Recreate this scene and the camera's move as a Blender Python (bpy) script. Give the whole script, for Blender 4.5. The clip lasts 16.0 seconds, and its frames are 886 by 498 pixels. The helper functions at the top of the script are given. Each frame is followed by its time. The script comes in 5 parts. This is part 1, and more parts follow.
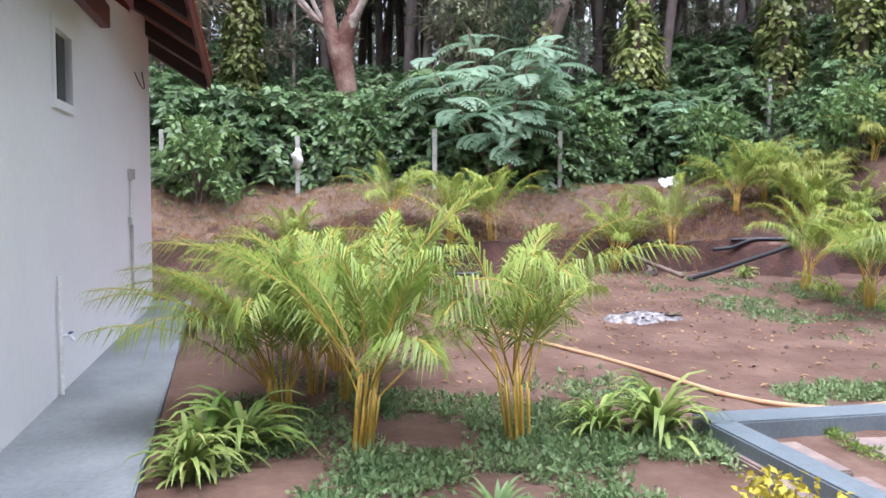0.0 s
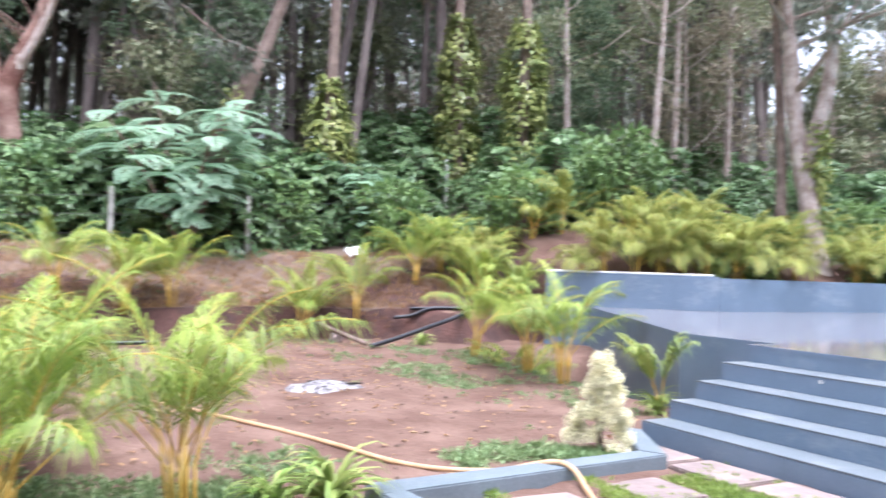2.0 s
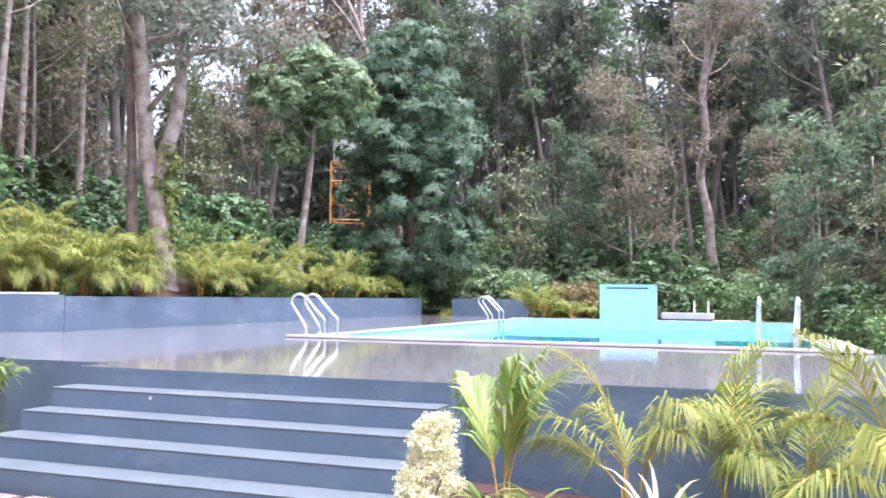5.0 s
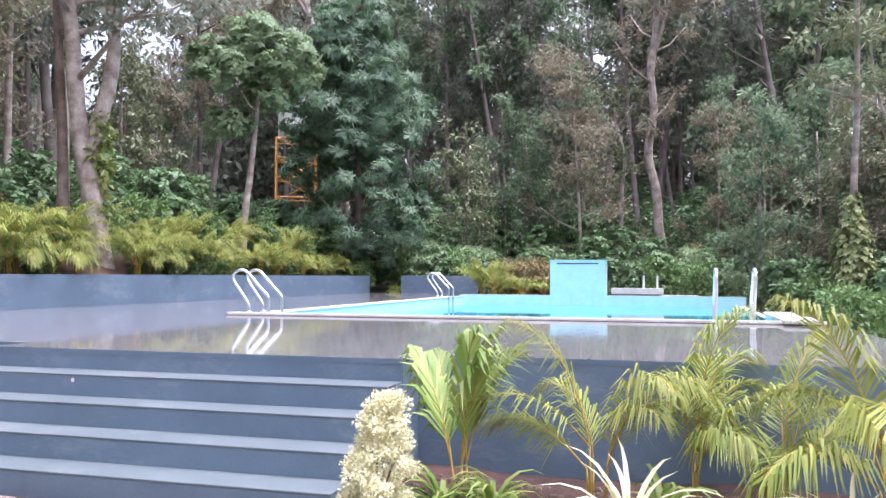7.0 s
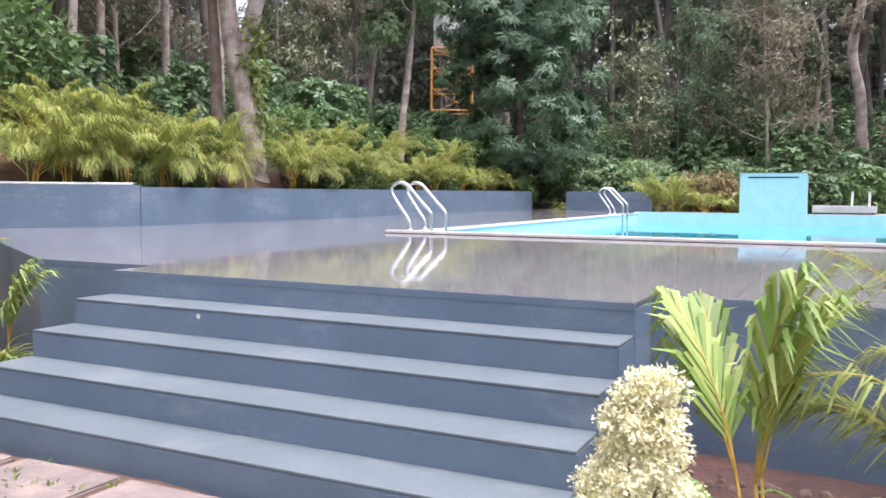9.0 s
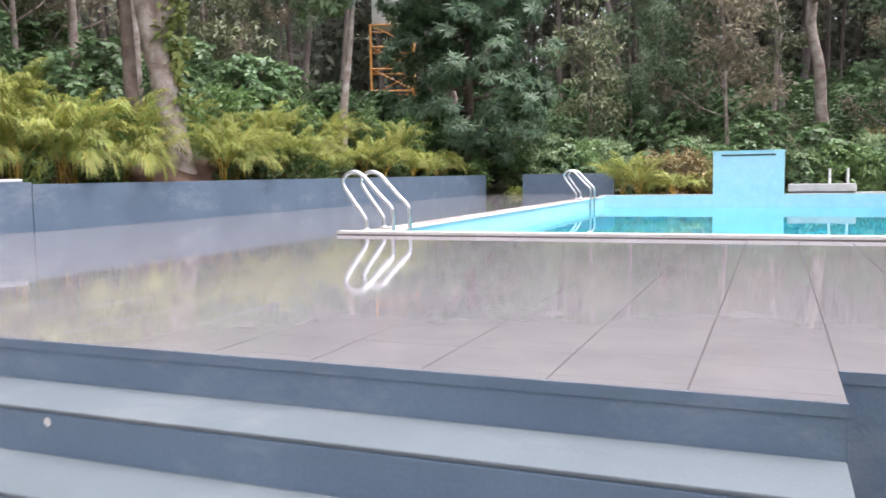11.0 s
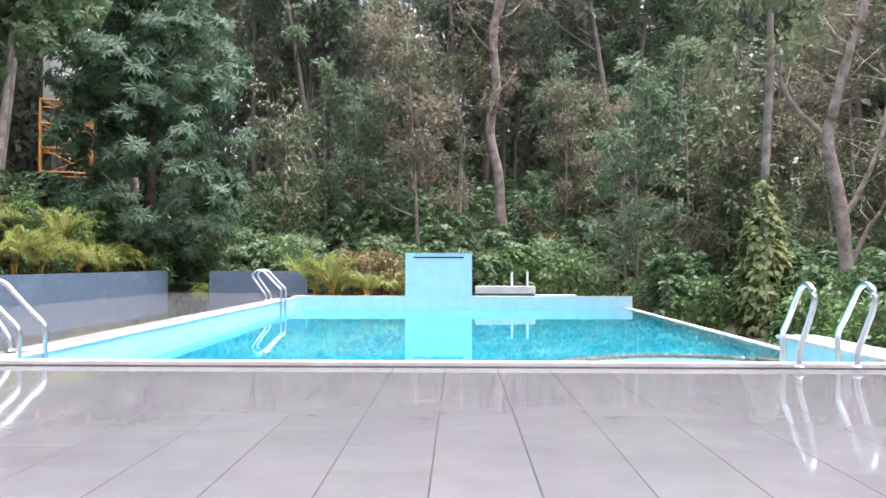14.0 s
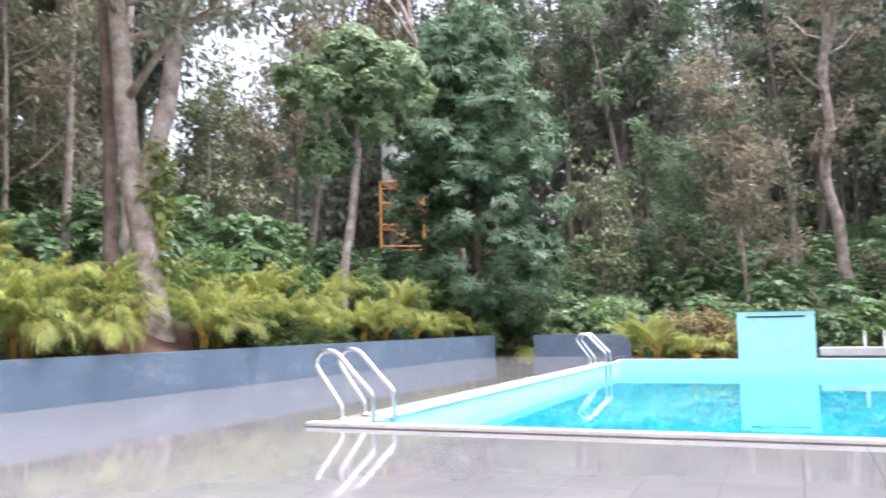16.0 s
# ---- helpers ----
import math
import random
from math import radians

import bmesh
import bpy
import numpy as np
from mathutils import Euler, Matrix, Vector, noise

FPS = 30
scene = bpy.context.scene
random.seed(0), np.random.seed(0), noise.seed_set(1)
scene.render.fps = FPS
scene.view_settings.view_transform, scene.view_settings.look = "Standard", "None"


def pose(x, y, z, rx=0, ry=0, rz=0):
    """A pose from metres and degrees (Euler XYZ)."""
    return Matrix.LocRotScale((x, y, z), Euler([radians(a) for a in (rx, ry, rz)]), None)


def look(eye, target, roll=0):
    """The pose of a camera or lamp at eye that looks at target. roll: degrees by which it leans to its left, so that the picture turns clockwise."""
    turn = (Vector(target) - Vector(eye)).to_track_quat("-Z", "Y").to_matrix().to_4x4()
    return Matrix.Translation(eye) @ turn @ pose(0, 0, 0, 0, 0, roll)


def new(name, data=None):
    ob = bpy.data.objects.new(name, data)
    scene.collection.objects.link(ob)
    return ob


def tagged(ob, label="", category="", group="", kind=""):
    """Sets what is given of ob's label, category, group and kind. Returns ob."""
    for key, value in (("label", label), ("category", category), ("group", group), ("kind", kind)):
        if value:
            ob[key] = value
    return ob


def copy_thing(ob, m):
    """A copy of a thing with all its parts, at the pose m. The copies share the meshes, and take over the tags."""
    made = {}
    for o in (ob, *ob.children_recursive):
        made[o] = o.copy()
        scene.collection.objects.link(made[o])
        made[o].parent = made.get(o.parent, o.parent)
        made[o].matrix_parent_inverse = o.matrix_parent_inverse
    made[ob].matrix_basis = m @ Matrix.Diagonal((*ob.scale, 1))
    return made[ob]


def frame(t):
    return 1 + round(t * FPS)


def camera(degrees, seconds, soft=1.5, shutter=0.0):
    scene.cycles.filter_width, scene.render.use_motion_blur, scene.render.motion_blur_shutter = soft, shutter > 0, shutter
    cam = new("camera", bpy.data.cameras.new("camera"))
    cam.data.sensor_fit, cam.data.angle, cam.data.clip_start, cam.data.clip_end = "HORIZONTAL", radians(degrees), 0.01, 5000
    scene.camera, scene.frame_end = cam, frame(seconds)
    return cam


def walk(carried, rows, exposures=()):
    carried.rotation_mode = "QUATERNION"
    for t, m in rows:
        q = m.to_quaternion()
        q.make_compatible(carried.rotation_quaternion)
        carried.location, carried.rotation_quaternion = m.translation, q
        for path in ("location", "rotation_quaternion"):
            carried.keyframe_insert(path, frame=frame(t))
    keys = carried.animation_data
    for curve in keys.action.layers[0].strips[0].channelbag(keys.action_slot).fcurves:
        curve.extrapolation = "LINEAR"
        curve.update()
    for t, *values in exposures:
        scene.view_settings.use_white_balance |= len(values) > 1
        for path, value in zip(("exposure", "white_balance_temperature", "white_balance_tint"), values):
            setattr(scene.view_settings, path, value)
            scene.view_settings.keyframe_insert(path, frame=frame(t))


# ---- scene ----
cam = camera(56.4, 16.0, 1.5, 0.35)
PATH = [
    (0, (7.447, -13.617, 0.678), (5.468, -13.359, 0.553), 0.2),
    (0.5, (7.384, -13.612, 0.689), (5.399, -13.368, 0.63), 0.5),
    (1, (7.382, -13.601, 0.692), (5.398, -13.355, 0.679), 0.9),
    (1.5, (7.401, -13.579, 0.698), (5.468, -13.063, 0.716), 1.6),
    (2, (7.407, -13.506, 0.717), (5.65, -12.552, 0.763), 1.9),
    (2.5, (7.371, -13.4, 0.722), (5.819, -12.141, 0.795), 1.9),
    (3, (7.364, -13.332, 0.722), (6.029, -11.846, 0.828), 1.7),
    (3.5, (7.393, -13.287, 0.73), (6.287, -11.624, 0.844), 1.4),
    (4, (7.432, -13.247, 0.73), (6.508, -11.477, 0.849), 1.1),
    (4.5, (7.475, -13.228, 0.736), (6.713, -11.383, 0.854), 0.9),
    (5, (7.525, -13.246, 0.756), (6.868, -11.361, 0.872), 0.6),
    (5.2, (7.535, -13.243, 0.753), (6.918, -11.344, 0.869), 0.4),
    (7.3, (7.213, -12.555, 0.658), (6.676, -10.629, 0.698), 0.1),
    (7.5, (7.033, -12.406, 0.644), (6.403, -10.508, 0.638), 0.7),
    (8, (6.727, -11.966, 0.614), (5.932, -10.135, 0.5), 0.4),
    (8.2, (6.642, -11.77, 0.612), (5.763, -9.979, 0.479), 0.3),
    (10.3, (5.452, -9.657, 0.636), (4.604, -7.853, 0.484), 0.9),
    (10.4, (5.37, -9.565, 0.631), (4.551, -7.748, 0.471), 0.8),
    (10.5, (5.258, -9.486, 0.638), (4.469, -7.657, 0.471), 0.9),
    (11, (4.972, -9.058, 0.719), (4.228, -7.211, 0.541), -1.0),
    (11.5, (4.83, -8.56, 0.805), (4.286, -6.643, 0.645), -0.9),
    (12, (4.825, -8.256, 0.888), (4.444, -6.297, 0.767), 1.3),
    (12.5, (4.81, -8.079, 0.932), (4.617, -6.09, 0.844), 1.9),
    (13, (4.855, -7.906, 0.936), (4.783, -5.909, 0.871), 0.6),
    (13.5, (4.863, -7.755, 0.969), (4.82, -5.755, 0.991), 0.1),
    (14, (4.842, -7.701, 0.974), (4.803, -5.701, 1.007), 0.1),
    (14.5, (4.808, -7.731, 1.008), (4.772, -5.732, 1.076), -0.1),
    (15, (4.787, -7.708, 0.979), (4.696, -5.712, 1.07), -0.0),
    (15.5, (4.734, -7.589, 1.018), (4.269, -5.649, 1.161), -0.5),
    (16, (4.707, -7.593, 1.025), (3.935, -5.757, 1.212), -1.1),
]
walk(cam, [(t, look(eye, target, roll)) for t, eye, target, roll in PATH],
     [(0.0, 1.45, 5650, 18), (1.0, 1.55, 5650, 18), (2.5, 2.1, 5600, 19), (5.0, 1.9, 5650, 23), (8.0, 1.52, 5800, 21), (10.5, 1.45, 6150, 18), (12.5, 1.32, 6100, 16), (14.5, 1.6, 5900, 17), (16.0, 1.74, 5950, 18)])

# ---- world and light: bright overcast sky over a clearing ----
world = bpy.data.worlds.new("sky")
scene.world = world
world.use_nodes = True
wn, wl = world.node_tree.nodes, world.node_tree.links
sky = wn.new("ShaderNodeTexSky")
sky.sky_type, sky.sun_disc = "NISHITA", False
sky.sun_elevation, sky.sun_rotation = radians(76), radians(87)
sky.air_density, sky.dust_density, sky.ozone_density = 1.0, 6.0, 0.6
pale = wn.new("ShaderNodeHueSaturation")
pale.inputs["Saturation"].default_value = 0.3
wl.new(sky.outputs[0], pale.inputs["Color"])
wl.new(pale.outputs[0], wn["Background"].inputs["Color"])
wn["Background"].inputs["Strength"].default_value = 0.15
sun = new("sun", bpy.data.lights.new("sun", "SUN"))
sun.data.energy, sun.data.angle, sun.data.color = 1.1, radians(60), (1.0, 0.97, 0.93)
sun.matrix_world = look((9, 0.5, 36), (0, 0, 0))


# ---- materials ----
def mat(name, base, alt=None, scale=6.0, rough=0.7, metal=0.0, bump=0.2, bscale=40.0, fine=None, island=0.0, spec=0.5, obj=0.0, grain=0.13):
    """Two-scale surface: large patches between base and alt, fine grain, bump; island/obj: brightness spread between pieces."""
    m = bpy.data.materials.new(name)
    m.use_nodes = True
    n, l = m.node_tree.nodes, m.node_tree.links
    p = n["Principled BSDF"]
    p.inputs["Roughness"].default_value, p.inputs["Metallic"].default_value = rough, metal
    p.inputs["Specular IOR Level"].default_value = spec
    co = n.new("ShaderNodeTexCoord")
    geo = n.new("ShaderNodeNewGeometry")
    big = n.new("ShaderNodeTexNoise")
    big.inputs["Scale"].default_value, big.inputs["Detail"].default_value, big.inputs["Roughness"].default_value = scale, 6, 0.62
    l.new(geo.outputs["Position"], big.inputs["Vector"])
    ramp = n.new("ShaderNodeValToRGB")
    ramp.color_ramp.elements[0].position, ramp.color_ramp.elements[1].position = 0.36, 0.66
    alt = alt or tuple(c * 0.72 for c in base)
    ramp.color_ramp.elements[0].color, ramp.color_ramp.elements[1].color = (*alt, 1), (*base, 1)
    l.new(big.outputs["Fac"], ramp.inputs["Fac"])
    small = n.new("ShaderNodeTexNoise")
    small.inputs["Scale"].default_value, small.inputs["Detail"].default_value = bscale, 5
    l.new(geo.outputs["Position"], small.inputs["Vector"])
    val = n.new("ShaderNodeMapRange")
    val.inputs["From Min"].default_value, val.inputs["From Max"].default_value = 0.25, 0.75
    val.inputs["To Min"].default_value, val.inputs["To Max"].default_value = 1 - grain, 1 + grain
    l.new(small.outputs["Fac"], val.inputs["Value"])
    hsv = n.new("ShaderNodeHueSaturation")
    l.new(ramp.outputs[0], hsv.inputs["Color"])
    last = val.outputs[0]
    for amount, sock in ((island, geo.outputs["Random Per Island"]), (obj, n.new("ShaderNodeObjectInfo").outputs["Random"])):
        if amount:
            r = n.new("ShaderNodeMapRange")
            r.inputs["To Min"].default_value, r.inputs["To Max"].default_value = 1 - amount, 1 + amount
            l.new(sock, r.inputs["Value"])
            mul = n.new("ShaderNodeMath")
            mul.operation = "MULTIPLY"
            l.new(last, mul.inputs[0]), l.new(r.outputs[0], mul.inputs[1])
            last = mul.outputs[0]
    l.new(last, hsv.inputs["Value"])
    l.new(hsv.outputs[0], p.inputs["Base Color"])
    if bump:
        b = n.new("ShaderNodeBump")
        b.inputs["Strength"].default_value, b.inputs["Distance"].default_value = bump, 0.02
        l.new(small.outputs["Fac"], b.inputs["Height"])
        l.new(b.outputs[0], p.inputs["Normal"])
    return m


def leafmat(name, base, alt, rough=0.45, island=0.45, trans=0.25, scale=1.2, obj=0.2):
    """Leaf: colour between base and alt from leaf to leaf, some light let through."""
    m = bpy.data.materials.new(name)
    m.use_nodes = True
    n, l = m.node_tree.nodes, m.node_tree.links
    p, out = n["Principled BSDF"], n["Material Output"]
    p.inputs["Roughness"].default_value = rough
    p.inputs["Specular IOR Level"].default_value = 0.35
    geo = n.new("ShaderNodeNewGeometry")
    info = n.new("ShaderNodeObjectInfo")
    tex = n.new("ShaderNodeTexNoise")
    tex.inputs["Scale"].default_value, tex.inputs["Detail"].default_value = scale, 3
    l.new(geo.outputs["Position"], tex.inputs["Vector"])
    add = n.new("ShaderNodeMath")
    add.operation = "MULTIPLY_ADD"
    l.new(geo.outputs["Random Per Island"], add.inputs[0])
    add.inputs[1].default_value = 0.7
    sub = n.new("ShaderNodeMath")
    sub.operation = "MULTIPLY_ADD"
    l.new(tex.outputs["Fac"], sub.inputs[0])
    sub.inputs[1].default_value, sub.inputs[2].default_value = 1.2, -0.45
    l.new(sub.outputs[0], add.inputs[2])
    mix = n.new("ShaderNodeMix")
    mix.data_type, mix.clamp_factor = "RGBA", True
    l.new(add.outputs[0], mix.inputs["Factor"])
    mix.inputs["A"].default_value, mix.inputs["B"].default_value = (*base, 1), (*alt, 1)
    hsv = n.new("ShaderNodeHueSaturation")
    l.new(mix.outputs["Result"], hsv.inputs["Color"])
    r = n.new("ShaderNodeMapRange")
    r.inputs["To Min"].default_value, r.inputs["To Max"].default_value = 1 - obj, 1 + obj
    l.new(info.outputs["Random"], r.inputs["Value"])
    l.new(r.outputs[0], hsv.inputs["Value"])
    l.new(hsv.outputs[0], p.inputs["Base Color"])
    tl = n.new("ShaderNodeBsdfTranslucent")
    l.new(hsv.outputs[0], tl.inputs["Color"])
    ms = n.new("ShaderNodeMixShader")
    ms.inputs["Fac"].default_value = trans
    l.new(p.outputs[0], ms.inputs[1]), l.new(tl.outputs[0], ms.inputs[2])
    l.new(ms.outputs[0], out.inputs["Surface"])
    return m


SOIL = mat("red_soil", (0.165, 0.105, 0.079), (0.09, 0.051, 0.037), 1.1, 0.95, bump=0.9, bscale=14, spec=0.2)
FLOOR = mat("forest_floor", (0.10, 0.095, 0.05), (0.05, 0.065, 0.028), 1.5, 0.95, bump=1.0, bscale=12)
LITTER = mat("littered_soil", (0.175, 0.125, 0.09), (0.085, 0.05, 0.036), 3.5, 0.95, bump=1.0, bscale=16)
# dark red soil, darkened further so the cut bank's shade sits in its colour
SOIL_DARK = mat("dark_red_soil", (0.085, 0.038, 0.028), (0.04, 0.019, 0.015), 3, 0.95, bump=1.0, bscale=20)
GREY = mat("grey_blue_paint", (0.143, 0.196, 0.262), (0.113, 0.158, 0.215), 1.3, 0.42, grain=0.06, bump=0.08, bscale=60)
GREY_TOP = mat("grey_blue_tread", (0.138, 0.16, 0.172), (0.118, 0.138, 0.15), 1.4, 0.42, grain=0.06, bump=0.08, bscale=60)
TILE = mat("grey_deck_tile", (0.215, 0.203, 0.206), (0.19, 0.18, 0.183), 1.6, 0.075, bump=0.02, bscale=4, obj=0.05, spec=0.32, grain=0.05)
JOINT = mat("dark_joint", (0.06, 0.054, 0.052), None, 9, 0.9)
COPING = mat("white_coping", (0.74, 0.72, 0.69), (0.56, 0.53, 0.49), 1.6, 0.5, bump=0.15)
COPING_EDGE = mat("brown_edge", (0.13, 0.085, 0.075), None, 6, 0.6)
SCREED = mat("rough_screed", (0.34, 0.29, 0.26), (0.23, 0.20, 0.18), 4, 0.85, bump=0.4, bscale=30)
RIM = mat("brown_grey_rim", (0.58, 0.42, 0.36), (0.45, 0.32, 0.27), 3, 0.6)
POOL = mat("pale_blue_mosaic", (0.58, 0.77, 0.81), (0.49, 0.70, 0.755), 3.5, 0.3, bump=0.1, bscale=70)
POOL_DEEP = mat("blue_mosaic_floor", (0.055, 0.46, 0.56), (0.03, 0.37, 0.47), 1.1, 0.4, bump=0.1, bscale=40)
STEEL = mat("polished_steel", (0.82, 0.83, 0.84), (0.80, 0.81, 0.82), 8, 0.28, metal=1.0, bump=0)
WHITE = mat("white_wall_paint", (0.83, 0.83, 0.84), (0.79, 0.79, 0.805), 0.7, 0.7, bump=0.03, bscale=14, grain=0.025)
PLASTIC = mat("white_plastic", (0.78, 0.78, 0.76), (0.66, 0.65, 0.62), 6, 0.4, bump=0.05)
CEMENT = mat("grey_cement", (0.235, 0.26, 0.27), (0.165, 0.18, 0.188), 1.3, 0.75, bump=0.3, bscale=25)
REDWOOD = mat("dark_red_wood", (0.16, 0.022, 0.018), (0.09, 0.016, 0.013), 3, 0.45, bump=0.15)
DARKWOOD = mat("black_brown_beam", (0.035, 0.02, 0.016), None, 4, 0.6)
CLAY = mat("clay_tile", (0.36, 0.115, 0.065), (0.22, 0.065, 0.04), 5, 0.75, bump=0.3, obj=0.2)
GLASS_DARK = mat("dark_window_glass", (0.012, 0.014, 0.02), None, 2, 0.08, bump=0, spec=0.15)
KERB = mat("grey_kerb_paint", (0.15, 0.18, 0.20), (0.115, 0.14, 0.155), 2, 0.5, bump=0.2, bscale=40)
STONE = mat("pink_grey_slab", (0.235, 0.175, 0.155), (0.165, 0.13, 0.118), 2.6, 0.85, bump=0.5, bscale=16, obj=0.15)
BARK = mat("grey_brown_bark", (0.26, 0.195, 0.16), (0.13, 0.09, 0.07), 3, 0.9, bump=0.9, bscale=18)
BARK_PALE = mat("pale_bark", (0.52, 0.44, 0.39), (0.24, 0.175, 0.145), 3.2, 0.85, bump=1.0, bscale=14)
BARK_RED = mat("reddish_bark", (0.29, 0.19, 0.15), (0.12, 0.048, 0.033), 2.0, 0.85, bump=0.7, bscale=16)
# lightened bark: the haze over the woods is put into its colour
BARK_FAR = mat("hazy_far_bark", (0.25, 0.205, 0.185), (0.13, 0.10, 0.09), 1, 0.9, bump=0.3)
POST = mat("weathered_concrete", (0.50, 0.49, 0.45), (0.36, 0.36, 0.32), 5, 0.85, bump=0.4)
WIRE = mat("dull_wire", (0.09, 0.085, 0.08), None, 8, 0.6, metal=0.3, bump=0)
PIPE = mat("black_pipe", (0.018, 0.02, 0.025), None, 6, 0.35, bump=0.05)
HOSE = mat("tan_hose", (0.55, 0.36, 0.20), (0.44, 0.27, 0.14), 6, 0.45, bump=0.05)
ASH = mat("grey_ash", (0.42, 0.40, 0.40), (0.035, 0.03, 0.03), 11, 0.95, bump=0.9, bscale=50)
CHAR = mat("charcoal", (0.025, 0.022, 0.02), None, 12, 0.95, bump=0.6)
ORANGE = mat("orange_steel", (0.72, 0.36, 0.10), (0.55, 0.25, 0.07), 4, 0.5)
RUBBER = mat("brown_rubber", (0.035, 0.02, 0.018), None, 12, 0.6, bump=0.3)
CANE = mat("golden_cane", (0.56, 0.33, 0.045), (0.34, 0.25, 0.05), 5, 0.45, bump=0.2)
BLUE = mat("blue_plastic", (0.03, 0.10, 0.22), None, 6, 0.4)
L_PALM = leafmat("palm_leaf", (0.15, 0.25, 0.04), (0.34, 0.39, 0.075), 0.42, trans=0.3)
L_PALM_OLD = leafmat("golden_palm_leaf", (0.21, 0.28, 0.06), (0.40, 0.39, 0.10), 0.5, trans=0.3)
L_COFFEE = leafmat("coffee_leaf", (0.06, 0.125, 0.05), (0.19, 0.285, 0.12), 0.38)
L_BUSH = leafmat("bright_bush_leaf", (0.09, 0.16, 0.055), (0.21, 0.31, 0.11), 0.4)
L_FAN = leafmat("blue_green_leaf", (0.17, 0.29, 0.18), (0.36, 0.50, 0.34), 0.45, trans=0.5)
L_DARK = leafmat("dark_tree_leaf", (0.08, 0.15, 0.09), (0.28, 0.39, 0.23), 0.4, trans=0.42)
# forest leaves paled and greyed, with the woodland haze painted into their colours
L_FOREST = leafmat("hazy_forest_leaf", (0.12, 0.132, 0.10), (0.31, 0.325, 0.25), 0.5, scale=0.4, trans=0.48)
L_FOREST_GREEN = leafmat("green_forest_leaf", (0.095, 0.145, 0.085), (0.24, 0.31, 0.18), 0.5, scale=0.4, trans=0.48)
L_FOREST_BROWN = leafmat("brownish_forest_leaf", (0.155, 0.135, 0.095), (0.35, 0.30, 0.21), 0.55, scale=0.4, trans=0.48)
L_OLIVE = leafmat("olive_leaf", (0.15, 0.18, 0.095), (0.30, 0.31, 0.18), 0.5)
L_LIGHT = leafmat("light_green_leaf", (0.17, 0.24, 0.12), (0.36, 0.45, 0.25), 0.5, trans=0.42)
L_VINE = leafmat("pepper_vine_leaf", (0.13, 0.18, 0.05), (0.34, 0.36, 0.12), 0.38)
L_VINE_PALE = leafmat("pale_vine_leaf", (0.21, 0.25, 0.10), (0.43, 0.45, 0.22), 0.4, trans=0.3)
L_CREAM = leafmat("cream_leaf", (0.66, 0.62, 0.36), (0.82, 0.79, 0.58), 0.5, trans=0.2)
L_DRAC = leafmat("striped_strap_leaf", (0.15, 0.27, 0.05), (0.44, 0.48, 0.16), 0.42, trans=0.32)
L_WEED = leafmat("weed_leaf", (0.11, 0.20, 0.075), (0.29, 0.38, 0.17), 0.5)
L_GRASS = leafmat("grass_blade", (0.10, 0.17, 0.03), (0.27, 0.34, 0.075), 0.5)
L_DRYBUSH = leafmat("dry_bush_leaf", (0.16, 0.13, 0.06), (0.33, 0.25, 0.12), 0.6)
L_DRY = leafmat("dry_leaf", (0.28, 0.15, 0.07), (0.40, 0.27, 0.13), 0.7)
L_ORANGE = leafmat("yellow_leaf", (0.42, 0.36, 0.04), (0.55, 0.47, 0.07), 0.6)


def water_material():
    m = bpy.data.materials.new("pool_water")
    m.use_nodes = True
    n, l = m.node_tree.nodes, m.node_tree.links
    p = n["Principled BSDF"]
    p.inputs["Base Color"].default_value = (0.52, 0.9, 0.96, 1)
    p.inputs["Roughness"].default_value, p.inputs["IOR"].default_value = 0.0, 1.33
    p.inputs["Transmission Weight"].default_value = 1.0
    geo = n.new("ShaderNodeNewGeometry")
    tex = n.new("ShaderNodeTexNoise")
    tex.inputs["Scale"].default_value, tex.inputs["Detail"].default_value = 1.6, 3
    l.new(geo.outputs["Position"], tex.inputs["Vector"])
    b = n.new("ShaderNodeBump")
    b.inputs["Strength"].default_value, b.inputs["Distance"].default_value = 0.05, 0.03
    l.new(tex.outputs["Fac"], b.inputs["Height"])
    l.new(b.outputs[0], p.inputs["Normal"])
    return m


WATER = water_material()


def scuffed(m, colour, scale, stretch, lo, hi, amount):
    """Lays worn or splashed patches of another colour over a material."""
    n, l = m.node_tree.nodes, m.node_tree.links
    p = n["Principled BSDF"]
    old = p.inputs["Base Color"].links[0].from_socket
    geo, mapping, tex, ramp, mix = (n.new(k) for k in ("ShaderNodeNewGeometry", "ShaderNodeMapping", "ShaderNodeTexNoise", "ShaderNodeMapRange", "ShaderNodeMix"))
    mapping.inputs["Scale"].default_value = stretch
    tex.inputs["Scale"].default_value, tex.inputs["Detail"].default_value, tex.inputs["Roughness"].default_value = scale, 8, 0.7
    ramp.inputs["From Min"].default_value, ramp.inputs["From Max"].default_value, ramp.inputs["To Max"].default_value = lo, hi, amount
    mix.data_type = "RGBA"
    mix.inputs["B"].default_value = (*colour, 1)
    l.new(geo.outputs["Position"], mapping.inputs["Vector"])
    l.new(mapping.outputs[0], tex.inputs["Vector"])
    l.new(tex.outputs["Fac"], ramp.inputs["Value"])
    l.new(ramp.outputs[0], mix.inputs["Factor"])
    l.new(old, mix.inputs["A"])
    l.new(mix.outputs["Result"], p.inputs["Base Color"])
    return ramp


